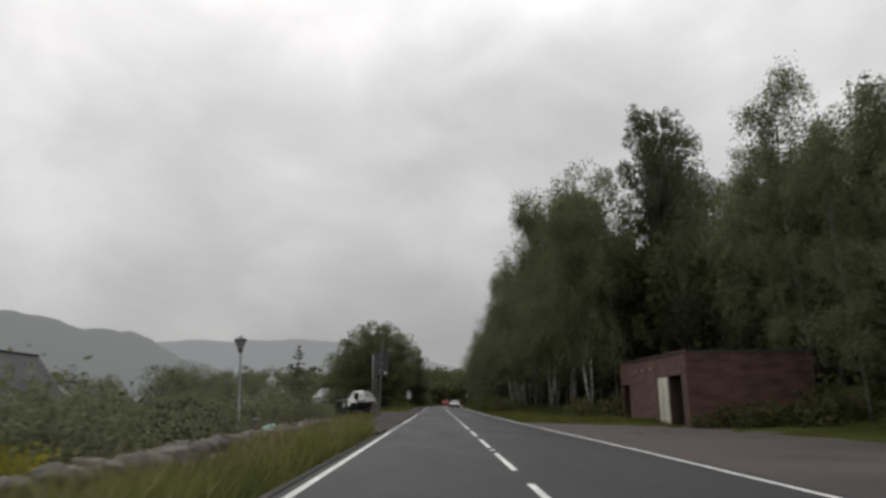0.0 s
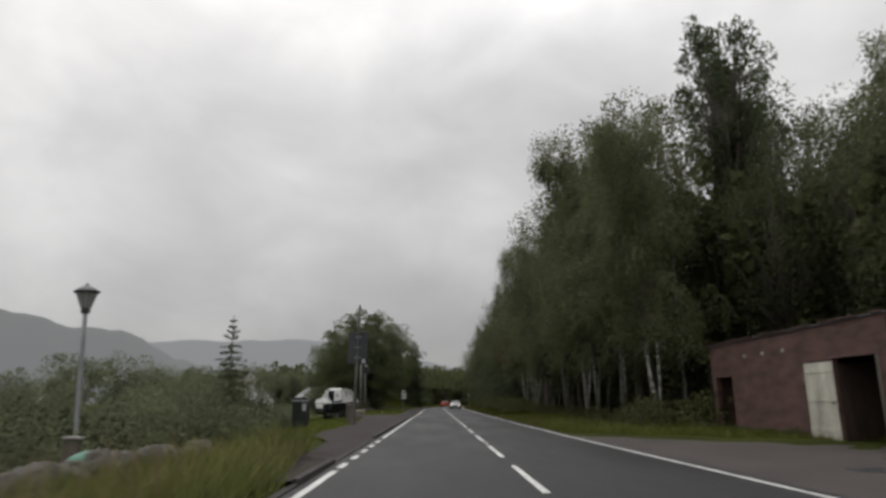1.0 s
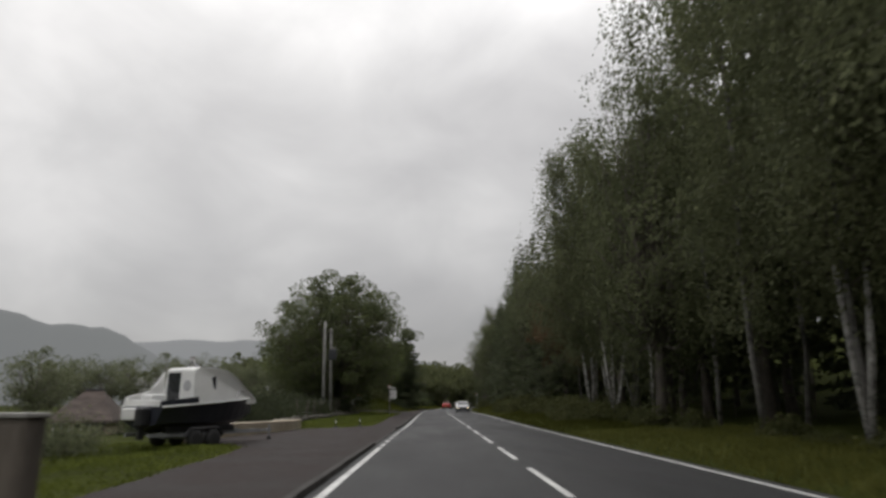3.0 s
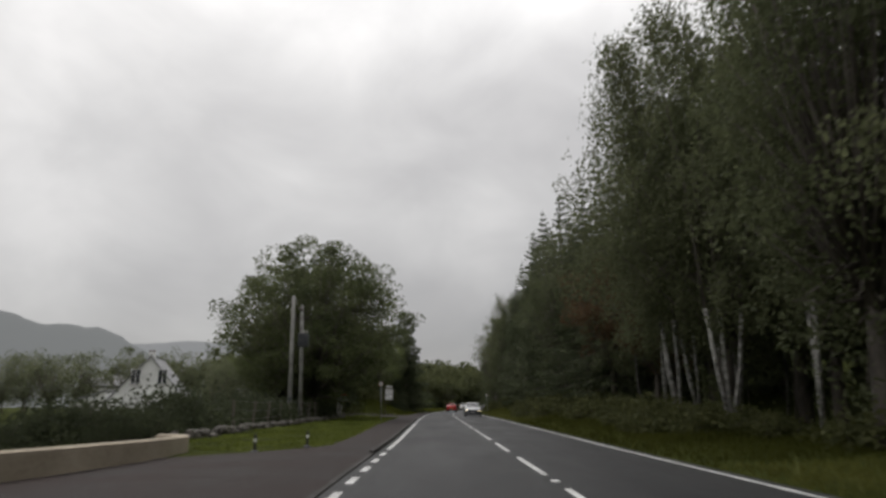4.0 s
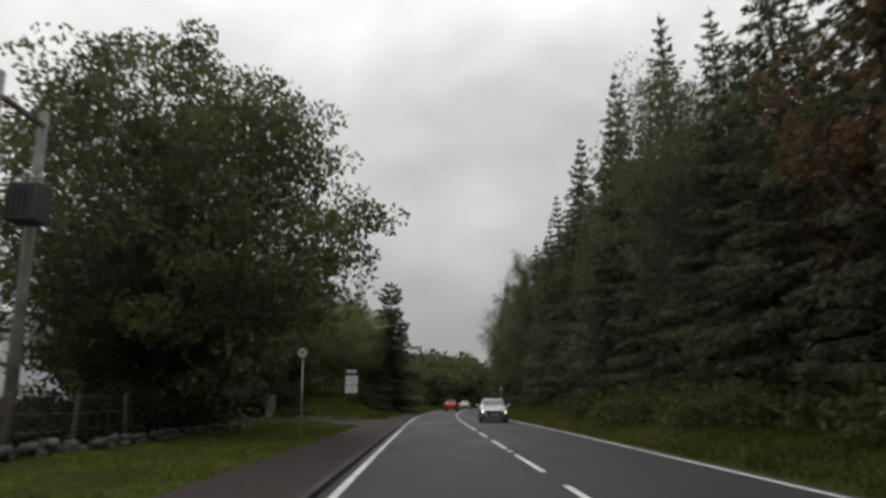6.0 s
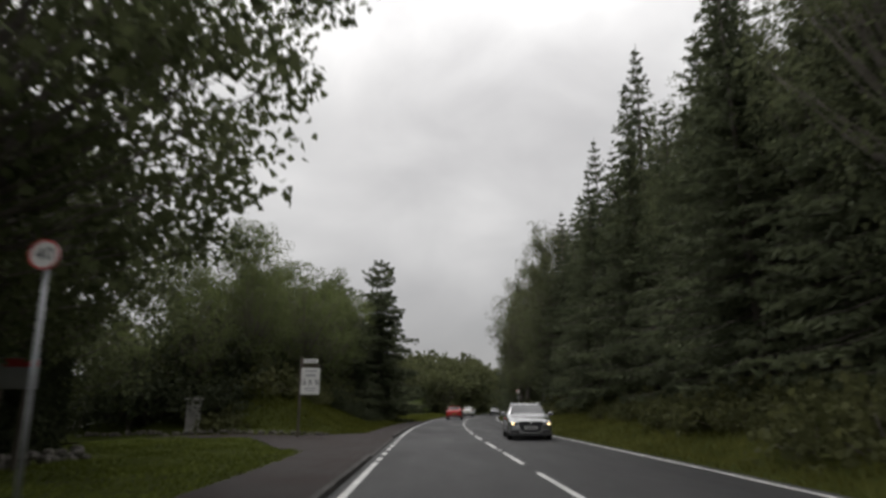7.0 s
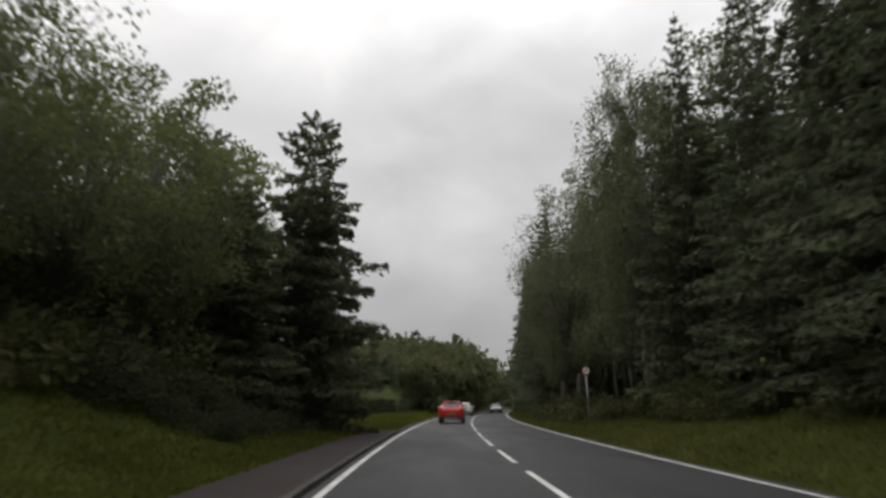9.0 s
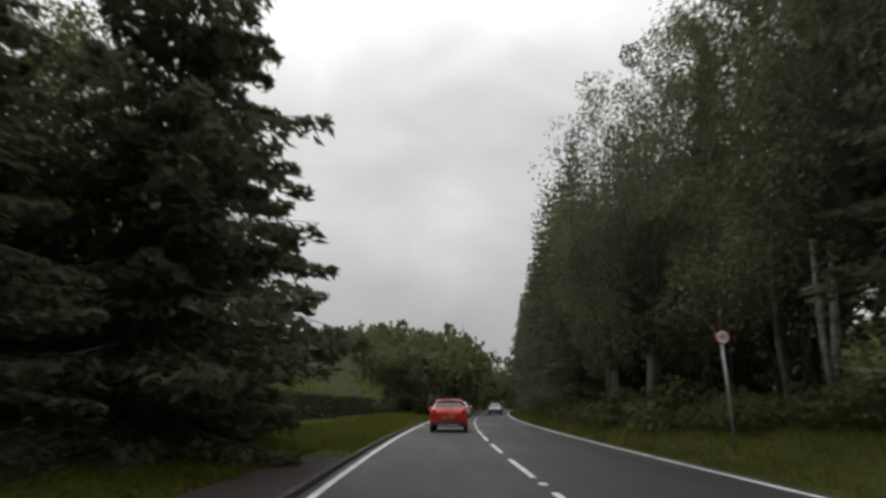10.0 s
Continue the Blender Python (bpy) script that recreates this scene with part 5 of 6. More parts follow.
def hedge(x0, y0, y1, h):
    t = thing("clipped_hedge", "dark clipped hedge running beside the verge", "hedge")
    r = np.random.default_rng(31)
    n = int((y1 - y0) * 480)
    ys = r.uniform(y0, y1, n)
    across, up = r.uniform(-0.5, 0.5, n), r.uniform(0, 1, n)
    k = r.uniform(size=n) < 0.45
    up = np.where(k, 0.96 + r.normal(size=n) * 0.03, up)
    across = np.where(k, across, np.sign(across) * (0.42 + r.normal(size=n) * 0.05))
    xs = x0 + centre(ys) - 1.75 + across
    c = np.stack([xs, ys, ground_height(xs, ys) + up * h], 1)
    part("leaves", quads_mesh("hedge_leaves", leaf_quads(r, c, 0.13, 0.1)), M["dark_shrub"], t)
    bm = bmesh.new()
    for y in np.arange(y0, y1, 0.8):
        x = x0 + float(centre(y)) - 1.75
        z = ground_at(x, y)
        tube(bm, [(x, y, z - 0.1), (x + 0.1, y + 0.1, z + h * 0.5), (x - 0.1, y + 0.2, z + h * 0.85)], [0.04, 0.025, 0.01], 4)
    part("stems", bm, M["bark"], t)


hedge(-7.6, 174, 235, 1.28)
for x, y in ((-4.5, 173.4), (-6.2, 173.9)):
    t = thing("gate_post", "slim grey wooden post at the end of the hedge", "post", pose(x, y, ground_at(x, y) - 0.05, 0, 1.5, 0), "gate posts at the hedge")
    part("shaft", block(0, 0, 0, 0.1, 0.1, 2.4, bevel=0.015), M["old_wood"], t)
    part("cap", block(0, 0, 2.4, 0.13, 0.13, 0.04, bevel=0.012), M["old_wood"], t)


# ---- brick shed ----
def brick_shed():
    x0, x1, y0, y1, z0, z1 = 16.3, 24.0, 39.0, 53.4, -0.12, 4.4
    t = thing("brick_shed", "derelict flat-roofed red brick shed with open doorways", "shed", pose(13.05 - 16.3 * 0.83, 32.9 - 39.0 * 0.83, 0) @ Matrix.Diagonal((0.83, 0.83, 0.85, 1)))
    bm = bmesh.new()
    outline = [(y0, z0), (39.75, z0), (39.75, 3.1), (42.3, 3.1), (42.3, z0), (42.36, z0), (42.36, 3.05), (44.4, 3.05), (44.4, z0), (51.0, z0), (51.0, 2.75), (52.9, 2.75), (52.9, z0), (y1, z0), (y1, z1), (y0, z1)]
    prism(bm, outline, 0.23, pose(x0 + 0.115, 0, 0, 0, 0, 90))
    part("front_wall", bm, M["brick"], t)
    part("end_wall", block((x0 + x1) / 2 + 0.12, y0 + 0.115, z0, x1 - x0 - 0.24, 0.23, z1 - z0), M["brick"], t)
    part("end_wall", block((x0 + x1) / 2 + 0.12, y1 - 0.115, z0, x1 - x0 - 0.24, 0.23, z1 - z0), M["brick"], t)
    part("back_wall", block(x1 + 0.115, (y0 + y1) / 2, z0, 0.23, y1 - y0, z1 - z0), M["brick"], t)
    part("roof", block((x0 + x1) / 2 + 0.1, (y0 + y1) / 2, z1 + 0.003, x1 - x0 + 0.3, y1 - y0 + 0.1, 0.08, bevel=0.02), M["sign_back"], t, "dark felt roof edge")
    for y in np.arange(y0 + 0.1, y1, 0.62):
        if rng.uniform() < 0.8:
            part("coping", block(x0 + 0.02, y + 0.3, z1 + 0.086, 0.3, 0.58, 0.05, bevel=0.012), M["brick"], t)
    part("floor", block((x0 + x1) / 2 + 0.1, (y0 + y1) / 2, z0, x1 - x0 - 0.3, y1 - y0 - 0.5, 0.14), M["earth"], t)
    # Added across the inside; its dark colour stands in for indoor shade.
    part("partition", block(x0 + 2.3, (y0 + y1) / 2, z0 + 0.14, 0.12, y1 - y0 - 0.5, z1 - z0 - 0.15), M["gloom_wood"], t, "added inner partition, coloured dark for the gloom")
    part("lintel", block(x0 - 0.004, 41.0, 3.1, 0.03, 3.0, 0.22), M["brick"], t)
    part("lintel", block(x0 - 0.004, 51.95, 2.75, 0.03, 2.3, 0.18), M["brick"], t)
    door = part("door", block(x0 + 0.06, 43.38, 0.04, 0.05, 1.98, 2.98, bevel=0.008), M["door_paint"], t, "peeling cream plank door standing shut")
    for k in range(11):
        part("plank", block(x0 + 0.026, 42.47 + 0.182 * k, 0.06, 0.016, 0.165, 2.92, bevel=0.004), M["door_paint"], door)
    for h in (0.35, 1.5, 2.6):
        part("rail", block(x0 + 0.008, 43.38, h, 0.02, 1.94, 0.16, bevel=0.004), M["door_paint"], door)
    part("bolt", block(x0 - 0.008, 42.6, 1.42, 0.014, 0.22, 0.05), M["black"], door)
    part("door_post", block(x0 - 0.01, 39.68, 0, 0.1, 0.12, 3.1), M["old_wood"], t)
    # Darkened in colour too, for the shade within the doorway.
    part("inner_door", block(x0 + 1.1, 42.2, 0.03, 2.0, 0.05, 2.9), M["gloom_wood"], t, "brown door swung open inside, darkened for the gloom")
    for y in (45.8, 47.6, 49.4):
        part("vent_brick", block(x0 - 0.006, y, 3.6, 0.012, 0.22, 0.15), M["concrete"], t)
    # raised courses read as brickwork at the wall's corners
    for k in range(60):
        z = z0 + 0.075 * k
        if z < z1 - 0.08:
            part("quoin_brick", block(x0 - 0.004, y0 + (0.11 if k % 2 else 0.055), z, 0.012, 0.21 if k % 2 else 0.105, 0.065), M["brick"], t)


brick_shed()
for x, y, s in ((13.9, 32.4, 0.57), (15, 32.1, 0.77), (16.3, 32, 0.9), (17.6, 31.7, 0.98), (18.9, 32, 1.06), (20.2, 31.2, 1.14), (20.6, 32.7, 1.22), (15.7, 31.4, 0.57), (18.3, 30.7, 0.81)):
    plant("brush", x, y, s)
for y in np.arange(37.7, 43, 0.8):
    plant("brush", 12.7, y, rng.uniform(0.17, 0.3))


# ---- houses ----
def window(parent, m, w, h):
    win = part("window", block(0, 0.03, 0, w, 0.06, h), M["pane"], parent, at=m)
    part("window_frame", block(0, -0.02, -0.06, w + 0.12, 0.05, 0.06), M["white"], win)
    part("window_frame", block(0, -0.02, h, w + 0.12, 0.05, 0.06), M["white"], win)
    for x in (-w / 2 - 0.03, 0, w / 2 + 0.03):
        part("window_frame", block(x, -0.02, 0, 0.055, 0.05, h), M["white"], win)
    part("window_sill", block(0, -0.06, -0.13, w + 0.25, 0.14, 0.07), M["concrete"], win)


def slope_of_slates(parent, m, length, run, roofing, name="slate_course"):
    """Overlapping slate courses up a roof slope; m puts x along the eaves and y up the slope."""
    n = max(4, int(run / 0.32))
    for k in range(n):
        part(name, block(0, (k + 0.5) * run / n, 0.0, length, run / n * 1.12, 0.035, pose(0, 0, 0.02, -1.2, 0, 0)), roofing, parent, at=m)


def gabled_house(x, y, turn, wide, deep, eaves, ridge_h, label, wall_mat, gable_windows, side_windows, chimney=True, name="house", drop=0.3, roofing=None):
    z = ground_at(x, y)
    roofing = roofing or M["slate"]
    t = thing(name, label, "house", pose(x, y, z - drop, 0, 0, turn))
    bm = bmesh.new()
    prism(bm, [(-wide / 2, 0), (wide / 2, 0), (wide / 2, eaves), (0, ridge_h), (-wide / 2, eaves)], deep)
    part("wall", bm, wall_mat, t)
    pitch = math.degrees(math.atan2(ridge_h - eaves, wide / 2))
    run = math.hypot(ridge_h - eaves, wide / 2) + 0.3
    for side in (-1, 1):
        m = pose(side * (wide / 2 + 0.25 * math.cos(radians(pitch))), 0, eaves - 0.25 * math.sin(radians(pitch)) + 0.05, 0, 0, 90 * side) @ pose(0, 0, 0, pitch, 0, 0)
        roof = part("roof", block(0, run / 2, 0, deep + 0.4, run, 0.06), roofing, t, at=m)
        slope_of_slates(roof, pose(0, 0, 0.06), deep + 0.42, run, roofing)
        part("gutter", block(0, -0.06, -0.08, deep + 0.4, 0.1, 0.09), M["sign_back"], roof)
    part("ridge_cap", block(0, 0, ridge_h + 0.08, 0.24, deep + 0.42, 0.1, bevel=0.03), M["slate"], t)
    for wx, wz, w, h in gable_windows:
        window(t, pose(wx, -deep / 2 - 0.02, wz), w, h)
    for wy, wz, w, h in side_windows:
        window(t, pose(wide / 2 + 0.02, wy, wz, 0, 0, 90), w, h)
    if chimney:
        c = part("chimney", block(0, -deep / 2 + 0.5, ridge_h - 0.6, 0.7, 0.55, 1.1, bevel=0.02), wall_mat, t)
        for k in (-0.2, 0.2):
            part("chimney_pot", lathe(bmesh.new(), [(0.12, ridge_h + 0.5), (0.1, ridge_h + 0.8)], 10, pose(k, -deep / 2 + 0.5, 0)), M["brick"], c)
    return t


white_house = gabled_house(-36.6, 144.3, 14, 9.2, 10.1, 2.95, 8.55, "white rendered house with gable windows and grey slate roof", M["render_white"], [(-1.5, 5.25, 1.0, 1.65), (1.5, 5.25, 1.0, 1.65), (-2.4, 1.0, 1.2, 1.2), (2.4, 1.0, 1.2, 1.2)], [(-3, 1.2, 1.1, 1.3), (0, 1.2, 1.1, 1.3), (3, 1.2, 1.1, 1.3)], name="white_house", drop=1.55, roofing=M["sky_sheen_slate"])
# single-storey wing under a roof that runs on down from the gable
bm = bmesh.new()
prism(bm, [(-8.6, 0), (-4.62, 0), (-4.62, 4.3), (-8.6, 3.0)], 6.6, pose(0, -1.2, 0))
wing = part("side_wing", bm, M["render_white"], white_house)
bm = bmesh.new()
prism(bm, [(-9.0, 2.93), (-4.62, 4.36), (-4.62, 4.54), (-9.0, 3.1)], 7.1, pose(0, -1.2, 0))
part("wing_roof", bm, M["sky_sheen_slate"], wing)
window(white_house, pose(-6.5, -4.52, 1.5), 1.0, 1.1)


def hipped_cottage(x, y, turn, wide, deep, eaves, ridge_h):
    """A low dwelling with a roof that slopes on all four sides."""
    t = thing("low_cottage", "low cream cottage with a brown hipped roof", "house", pose(x, y, -1.75, 0, 0, turn))
    part("wall", block(0, 0, 0, wide, deep, eaves), M["render_cream"], t)
    w, d = wide / 2 + 0.3, deep / 2 + 0.3
    inset = w * 0.45
    verts = [(-w, -d, eaves), (w, -d, eaves), (w, d, eaves), (-w, d, eaves), (-w + inset + 0.5, 0, ridge_h), (w - inset - 0.5, 0, ridge_h)]
    verts += [(a, b, c - 0.12) for a, b, c in verts[:4]]
    faces = [(0, 1, 5, 4), (1, 2, 5), (2, 3, 4, 5), (3, 0, 4), (6, 7, 1, 0), (7, 8, 2, 1), (8, 9, 3, 2), (9, 6, 0, 3), (9, 8, 7, 6)]
    part("roof", faces_mesh("roof", verts, faces), M["shingle"], t, "brown hipped roof")
    part("ridge_cap", block(0, 0, ridge_h - 0.03, 2 * (w - inset - 0.5), 0.2, 0.1, bevel=0.03), M["slate"], t)
    part("fascia", block(0, -d + 0.02, eaves - 0.16, wide + 0.5, 0.03, 0.14), M["sign_back"], t)
    for wx in (-0.95, 0.1):
        window(t, pose(wx, -deep / 2 - 0.02, 0.9), 0.8, 0.9)
    part("door", block(1.0, -deep / 2 - 0.03, 0.02, 0.75, 0.06, 1.95), M["old_wood"], t)


hipped_cottage(-21.3, 86.1, 12, 3.0, 4.2, 2.0, 3.8)
gabled_house(-29.9, 54.0, 12, 4.5, 6.3, 2.2, 4.4, "small white cottage half hidden behind the shrubs", M["render_white"], [(0.0, 1.2, 0.9, 1.0)], [(-1.5, 1.1, 0.9, 1.0)], chimney=False, name="white_cottage")
gabled_house(-52.3, 163.6, 104, 4.6, 5.6, 3.9, 5.5, "white outbuilding beside the white house, roof paled for sky reflection", M["render_white"], [(0, 1.2, 0.9, 1.0)], [], chimney=False, name="outbuilding", roofing=M["sky_sheen_slate"])
old = gabled_house(-22.0, 33.2, 4, 5.2, 5.8, 2.4, 5.7, "old brown shingled cottage with a steep gable", M["shingle"], [(-1.0, 1.0, 0.9, 1.1)], [(-2, 1.2, 0.9, 1.1), (1.5, 1.2, 0.9, 1.1)], chimney=False, name="shingled_cottage")
porch = part("porch", block(2.1, -3.35, 0.0, 1.5, 0.9, 2.0), M["render_cream"], old, "small lean-to porch")
part("porch_roof", block(2.1, -3.35, 2.0, 1.75, 1.15, 0.1, pose(0, 0, 0, 0, 4, 0), bevel=0.02), M["slate"], porch)

# gate pier and small notice by the side road
pier = thing("gate_pier", "pale stone gate pier beside the side road", "gate pier", pose(-11.5, 136.0, ground_at(-11.5, 136.0) - 0.1, 0, 0, 12))
part("shaft", block(0, 0, 0, 0.62, 0.62, 1.5, bevel=0.03), M["concrete"], pier)
part("cap", block(0, 0, 1.5, 0.78, 0.78, 0.12, bevel=0.04), M["concrete"], pier)
gabled_house(-22.4, 145.6, 52, 6.0, 9.0, 2.3, 4.3, "white cottage with a wet slate roof beyond the side road", M["render_white"], [(0.0, 1.0, 0.9, 1.0)], [(-2.5, 0.9, 0.9, 1.0), (1.5, 0.9, 0.9, 1.0)], chimney=False, name="white_cottage", roofing=M["sky_sheen_slate"])


def hedge_block(x, y, w, d, h):
    """A square-cut evergreen: leaves close over all its faces."""
    t = thing("clipped_evergreen", "tall dark square-clipped evergreen beside the side road", "hedge", pose(x, y, ground_at(x, y), 0, 0, 8))
    r = np.random.default_rng(37)
    n = 5200
    c = np.stack([r.uniform(-w, w, n) / 2, r.uniform(-d, d, n) / 2, r.uniform(0, h, n)], 1)
    face = r.integers(0, 5, n)
    c[face == 0, 0], c[face == 1, 0] = -w / 2, w / 2
    c[face == 2, 1], c[face == 3, 1] = -d / 2, d / 2
    c[face == 4, 2] = h
    part("leaves", quads_mesh("evergreen_leaves", leaf_quads(r, c + r.normal(size=(n, 3)) * 0.05, 0.2, 0.12)), M["dark_shrub"], t)
    part("trunk", tube(bmesh.new(), [(0, 0, -0.1), (0.05, 0, h * 0.5), (0, 0.03, h * 0.9)], [0.09, 0.06, 0.02], 7), M["bark"], t)


hedge_block(-11.4, 122.8, 1.4, 2.2, 2.55)
notice = thing("estate_notice", "pale notice with a red header on two wooden legs", "sign", pose(-8.55, 117.75, ground_at(-8.55, 117.75) - 0.05, 0, 0, 10))
for x in (-0.22, 0.22):
    part("post", block(x, 0.03, 0, 0.08, 0.06, 2.1), M["old_wood"], notice)
part("panel", block(0, -0.01, 1.6, 0.9, 0.03, 0.6, bevel=0.005), M["grey_ink"], notice, "pale notice panel")
part("header", block(0.12, -0.03, 2.02, 0.64, 0.012, 0.16), M["sign_red"], notice, "red header strip")


# ---- vehicles ----
def spline(a, t):
    """Catmull-Rom through the rows of a at the float index t."""
    n = len(a)
    i = int(min(max(math.floor(t), 0), n - 2))
    f = t - i
    p0, p1, p2, p3 = a[max(i - 1, 0)], a[i], a[i + 1], a[min(i + 2, n - 1)]
    return p1 + 0.5 * f * (p2 - p0 + f * (2 * p0 - 5 * p1 + 4 * p2 - p3 + f * (3 * (p1 - p2) + p3 - p0)))


class Shell:
    """A car body as a smooth skin over sections: (from the front, half width, foot, belt, top, half width of the top)."""

    def __init__(self, length, sections):
        rows = []
        for s, w, zb, belt, top, wt in sections:
            half = [(0, zb), (w * 0.8, zb), (w * 0.985, zb + 0.1), (w, (zb + belt) / 2 + 0.04), (w * 0.975, belt), (wt, top - 0.035), (wt * 0.6, top), (0, top + 0.012)]
            ring = half + [(-x, z) for x, z in half[-2::-1]]
            rows.append([(x, length / 2 - s, z) for x, z in ring])
        self.g = np.array(rows, float)

    def at(self, u, v):
        return spline(np.array([spline(row, v) for row in self.g]), u)

    def normal(self, u, v):
        a = self.at(u + 0.03, v) - self.at(u - 0.03, v)
        b = self.at(u, v + 0.03) - self.at(u, v - 0.03)
        n = np.cross(b, a)
        return n / (np.linalg.norm(n) + 1e-9)

    def skin(self, nu=44, nv=56):
        us, vs = np.linspace(0, len(self.g) - 1, nu), np.linspace(0, 14, nv, endpoint=False)
        verts = [self.at(u, v) for u in us for v in vs]
        faces = [(i * nv + j, i * nv + (j + 1) % nv, (i + 1) * nv + (j + 1) % nv, (i + 1) * nv + j) for i in range(nu - 1) for j in range(nv)]
        faces += [tuple(range(nv))[::-1], tuple((nu - 1) * nv + j for j in range(nv))]
        return faces_mesh("body", verts, faces)

    def patch(self, u0, u1, v0, v1, lift=0.008, nu=8, nv=8, taper=0.0):
        """A thin panel that follows the skin, raised a little off it."""
        verts, faces = [], []
        for i in range(nu):
            u = u0 + (u1 - u0) * i / (nu - 1)
            a = taper * (i / (nu - 1))
            for j in range(nv):
                v = v0 + a + (v1 - v0 - 2 * a) * j / (nv - 1)
                verts.append(self.at(u, v) + self.normal(u, v) * lift)
        faces = [(i * nv + j, i * nv + j + 1, (i + 1) * nv + j + 1, (i + 1) * nv + j) for i in range(nu - 1) for j in range(nv - 1)]
        back = len(verts)
        verts += [np.array(p) - self.normal(u0 + (u1 - u0) * (k // nv) / (nu - 1), v0 + (v1 - v0) * (k % nv) / (nv - 1)) * (lift + 0.004) for k, p in enumerate(list(verts))]
        rim = [j for j in range(nv)] + [i * nv + nv - 1 for i in range(1, nu)] + [(nu - 1) * nv + j for j in range(nv - 2, -1, -1)] + [i * nv for i in range(nu - 2, 0, -1)]
        faces += [(rim[k], rim[(k + 1) % len(rim)], back + rim[(k + 1) % len(rim)], back + rim[k]) for k in range(len(rim))]
        return faces_mesh("panel", verts, faces)


def wheel(car, x, y, r, out):
    m = pose(x, y, r, 0, 90 * out, 0)
    w = part("wheel", lathe(bmesh.new(), [(r * 0.66, -0.1), (r * 0.95, -0.1), (r, -0.05), (r, 0.06), (r * 0.95, 0.1), (r * 0.66, 0.1)], 28), M["rubber"], car, "black tyre", at=m, smooth=True)
    part("rim", lathe(bmesh.new(), [(r * 0.66, -0.02), (r * 0.67, 0.085), (r * 0.6, 0.09), (r * 0.57, 0.04)], 24), M["chrome"], w)
    part("brake", lathe(bmesh.new(), [(r * 0.55, 0.0), (r * 0.55, 0.02)], 20), M["interior"], w)
    for k in range(5):
        part("spoke", block(r * 0.33, 0, 0.045, r * 0.56, r * 0.17, 0.03, pose(0, 0, 0, 0, 0, 72 * k), bevel=0.008), M["chrome"], w)
    part("hub", lathe(bmesh.new(), [(r * 0.16, 0.03), (r * 0.14, 0.09)], 14), M["chrome"], w)


def car(label, m, length, sections, paint, front_axle, rear_axle, r, glass, lit, estate_rails=False, name="car"):
    t = thing(name, label, "car", m)
    s = Shell(length, sections)
    part("body", s.skin(), paint, t, smooth=True)
    ws, rw, side0, side1 = glass["screen"], glass["rear"], glass["side"][0], glass["side"][1]
    part("windscreen", s.patch(ws[0], ws[1], 5.12, 8.88, nv=14), M["glass"], t, smooth=True)
    part("rear_window", s.patch(rw[0], rw[1], 5.15, 8.85, nv=14), M["glass"], t, smooth=True)
    cuts = np.linspace(side0, side1, 4)
    for v0, v1 in ((4.14, 4.93), (9.07, 9.86)):
        for a, b in zip(cuts, cuts[1:]):
            part("side_window", s.patch(a + 0.04, b - 0.04, v0, v1), M["glass"], t, smooth=True)
    w = max(row[1] for row in sections)
    for x, out in ((w - 0.085, 1), (-w + 0.085, -1)):
        for y in (length / 2 - front_axle, length / 2 - rear_axle):
            wheel(t, x, y, r, out)
            part("wheel_arch", lathe(bmesh.new(), [(r * 1.16, -0.04), (r * 1.16, 0.02)], 28, pose(x + out * 0.065, y, r * 1.02, 0, 90 * out, 0)), M["interior"], t)
    for side in (-1, 1):
        v = 4.05 if side > 0 else 9.95
        p = s.at(ws[0] + 0.45 * (ws[1] - ws[0]), v)
        mir = part("mirror", block(0, 0, -0.06, 0.24, 0.13, 0.16, bevel=0.04), paint, t, at=pose(p[0] + side * 0.15, p[1], p[2] + 0.06))
        part("mirror_glass", block(0, -0.064, -0.04, 0.16, 0.008, 0.09), M["chrome"], mir)
        part("mirror_arm", block(-side * 0.12, 0, -0.05, 0.1, 0.05, 0.04), M["black"], mir)
        # doors: seams and handles
        for u in cuts[1:3]:
            part("door_seam", s.patch(u - 0.008, u + 0.008, 2.3 if side > 0 else 10.1, 3.9 if side > 0 else 11.7, 0.003, 2, 8), M["interior"], t)
            q = s.at(u + 0.22, 3.65 if side > 0 else 10.35)
            part("door_handle", block(0, 0, 0, 0.03, 0.18, 0.03, bevel=0.008), paint, t, at=pose(q[0] + side * 0.012, q[1], q[2]))
        if estate_rails:
            pts = [s.at(u, 5.25 if side > 0 else 8.75) + np.array([0, 0, 0.035]) for u in np.linspace(side0 + 0.35, side1 - 0.1, 8)]
            part("roof_rail", tube(bmesh.new(), pts, [0.02] * 8, 6), M["galv"], t, "bright roof rail")
    return t, s


SILVER = [(0.0, 0.74, 0.26, 0.66, 0.74, 0.62), (0.05, 0.85, 0.19, 0.70, 0.79, 0.70), (0.3, 0.905, 0.17, 0.76, 0.86, 0.77), (0.95, 0.92, 0.18, 0.86, 0.95, 0.79), (1.35, 0.92, 0.18, 0.93, 1.0, 0.79), (2.05, 0.92, 0.18, 0.96, 1.42, 0.66), (2.6, 0.92, 0.18, 0.97, 1.50, 0.64), (3.4, 0.92, 0.18, 0.98, 1.49, 0.63), (4.15, 0.91, 0.20, 1.0, 1.43, 0.61), (4.5, 0.89, 0.22, 1.0, 1.18, 0.62), (4.66, 0.85, 0.26, 0.95, 1.02, 0.66), (4.70, 0.76, 0.36, 0.85, 0.92, 0.62)]
silver, shell = car("silver estate car waiting with headlights on in the far lane", pose(3.9, 134.35, 0.0, 0, 0, 176.5), 4.7, SILVER, M["silver_paint"], 0.88, 3.7, 0.325, dict(screen=(4.1, 4.97), rear=(8.45, 9.3), side=(4.75, 8.9)), True, estate_rails=True, name="estate_car")
# grille, lamps, plate at its nose
nose = 2.35


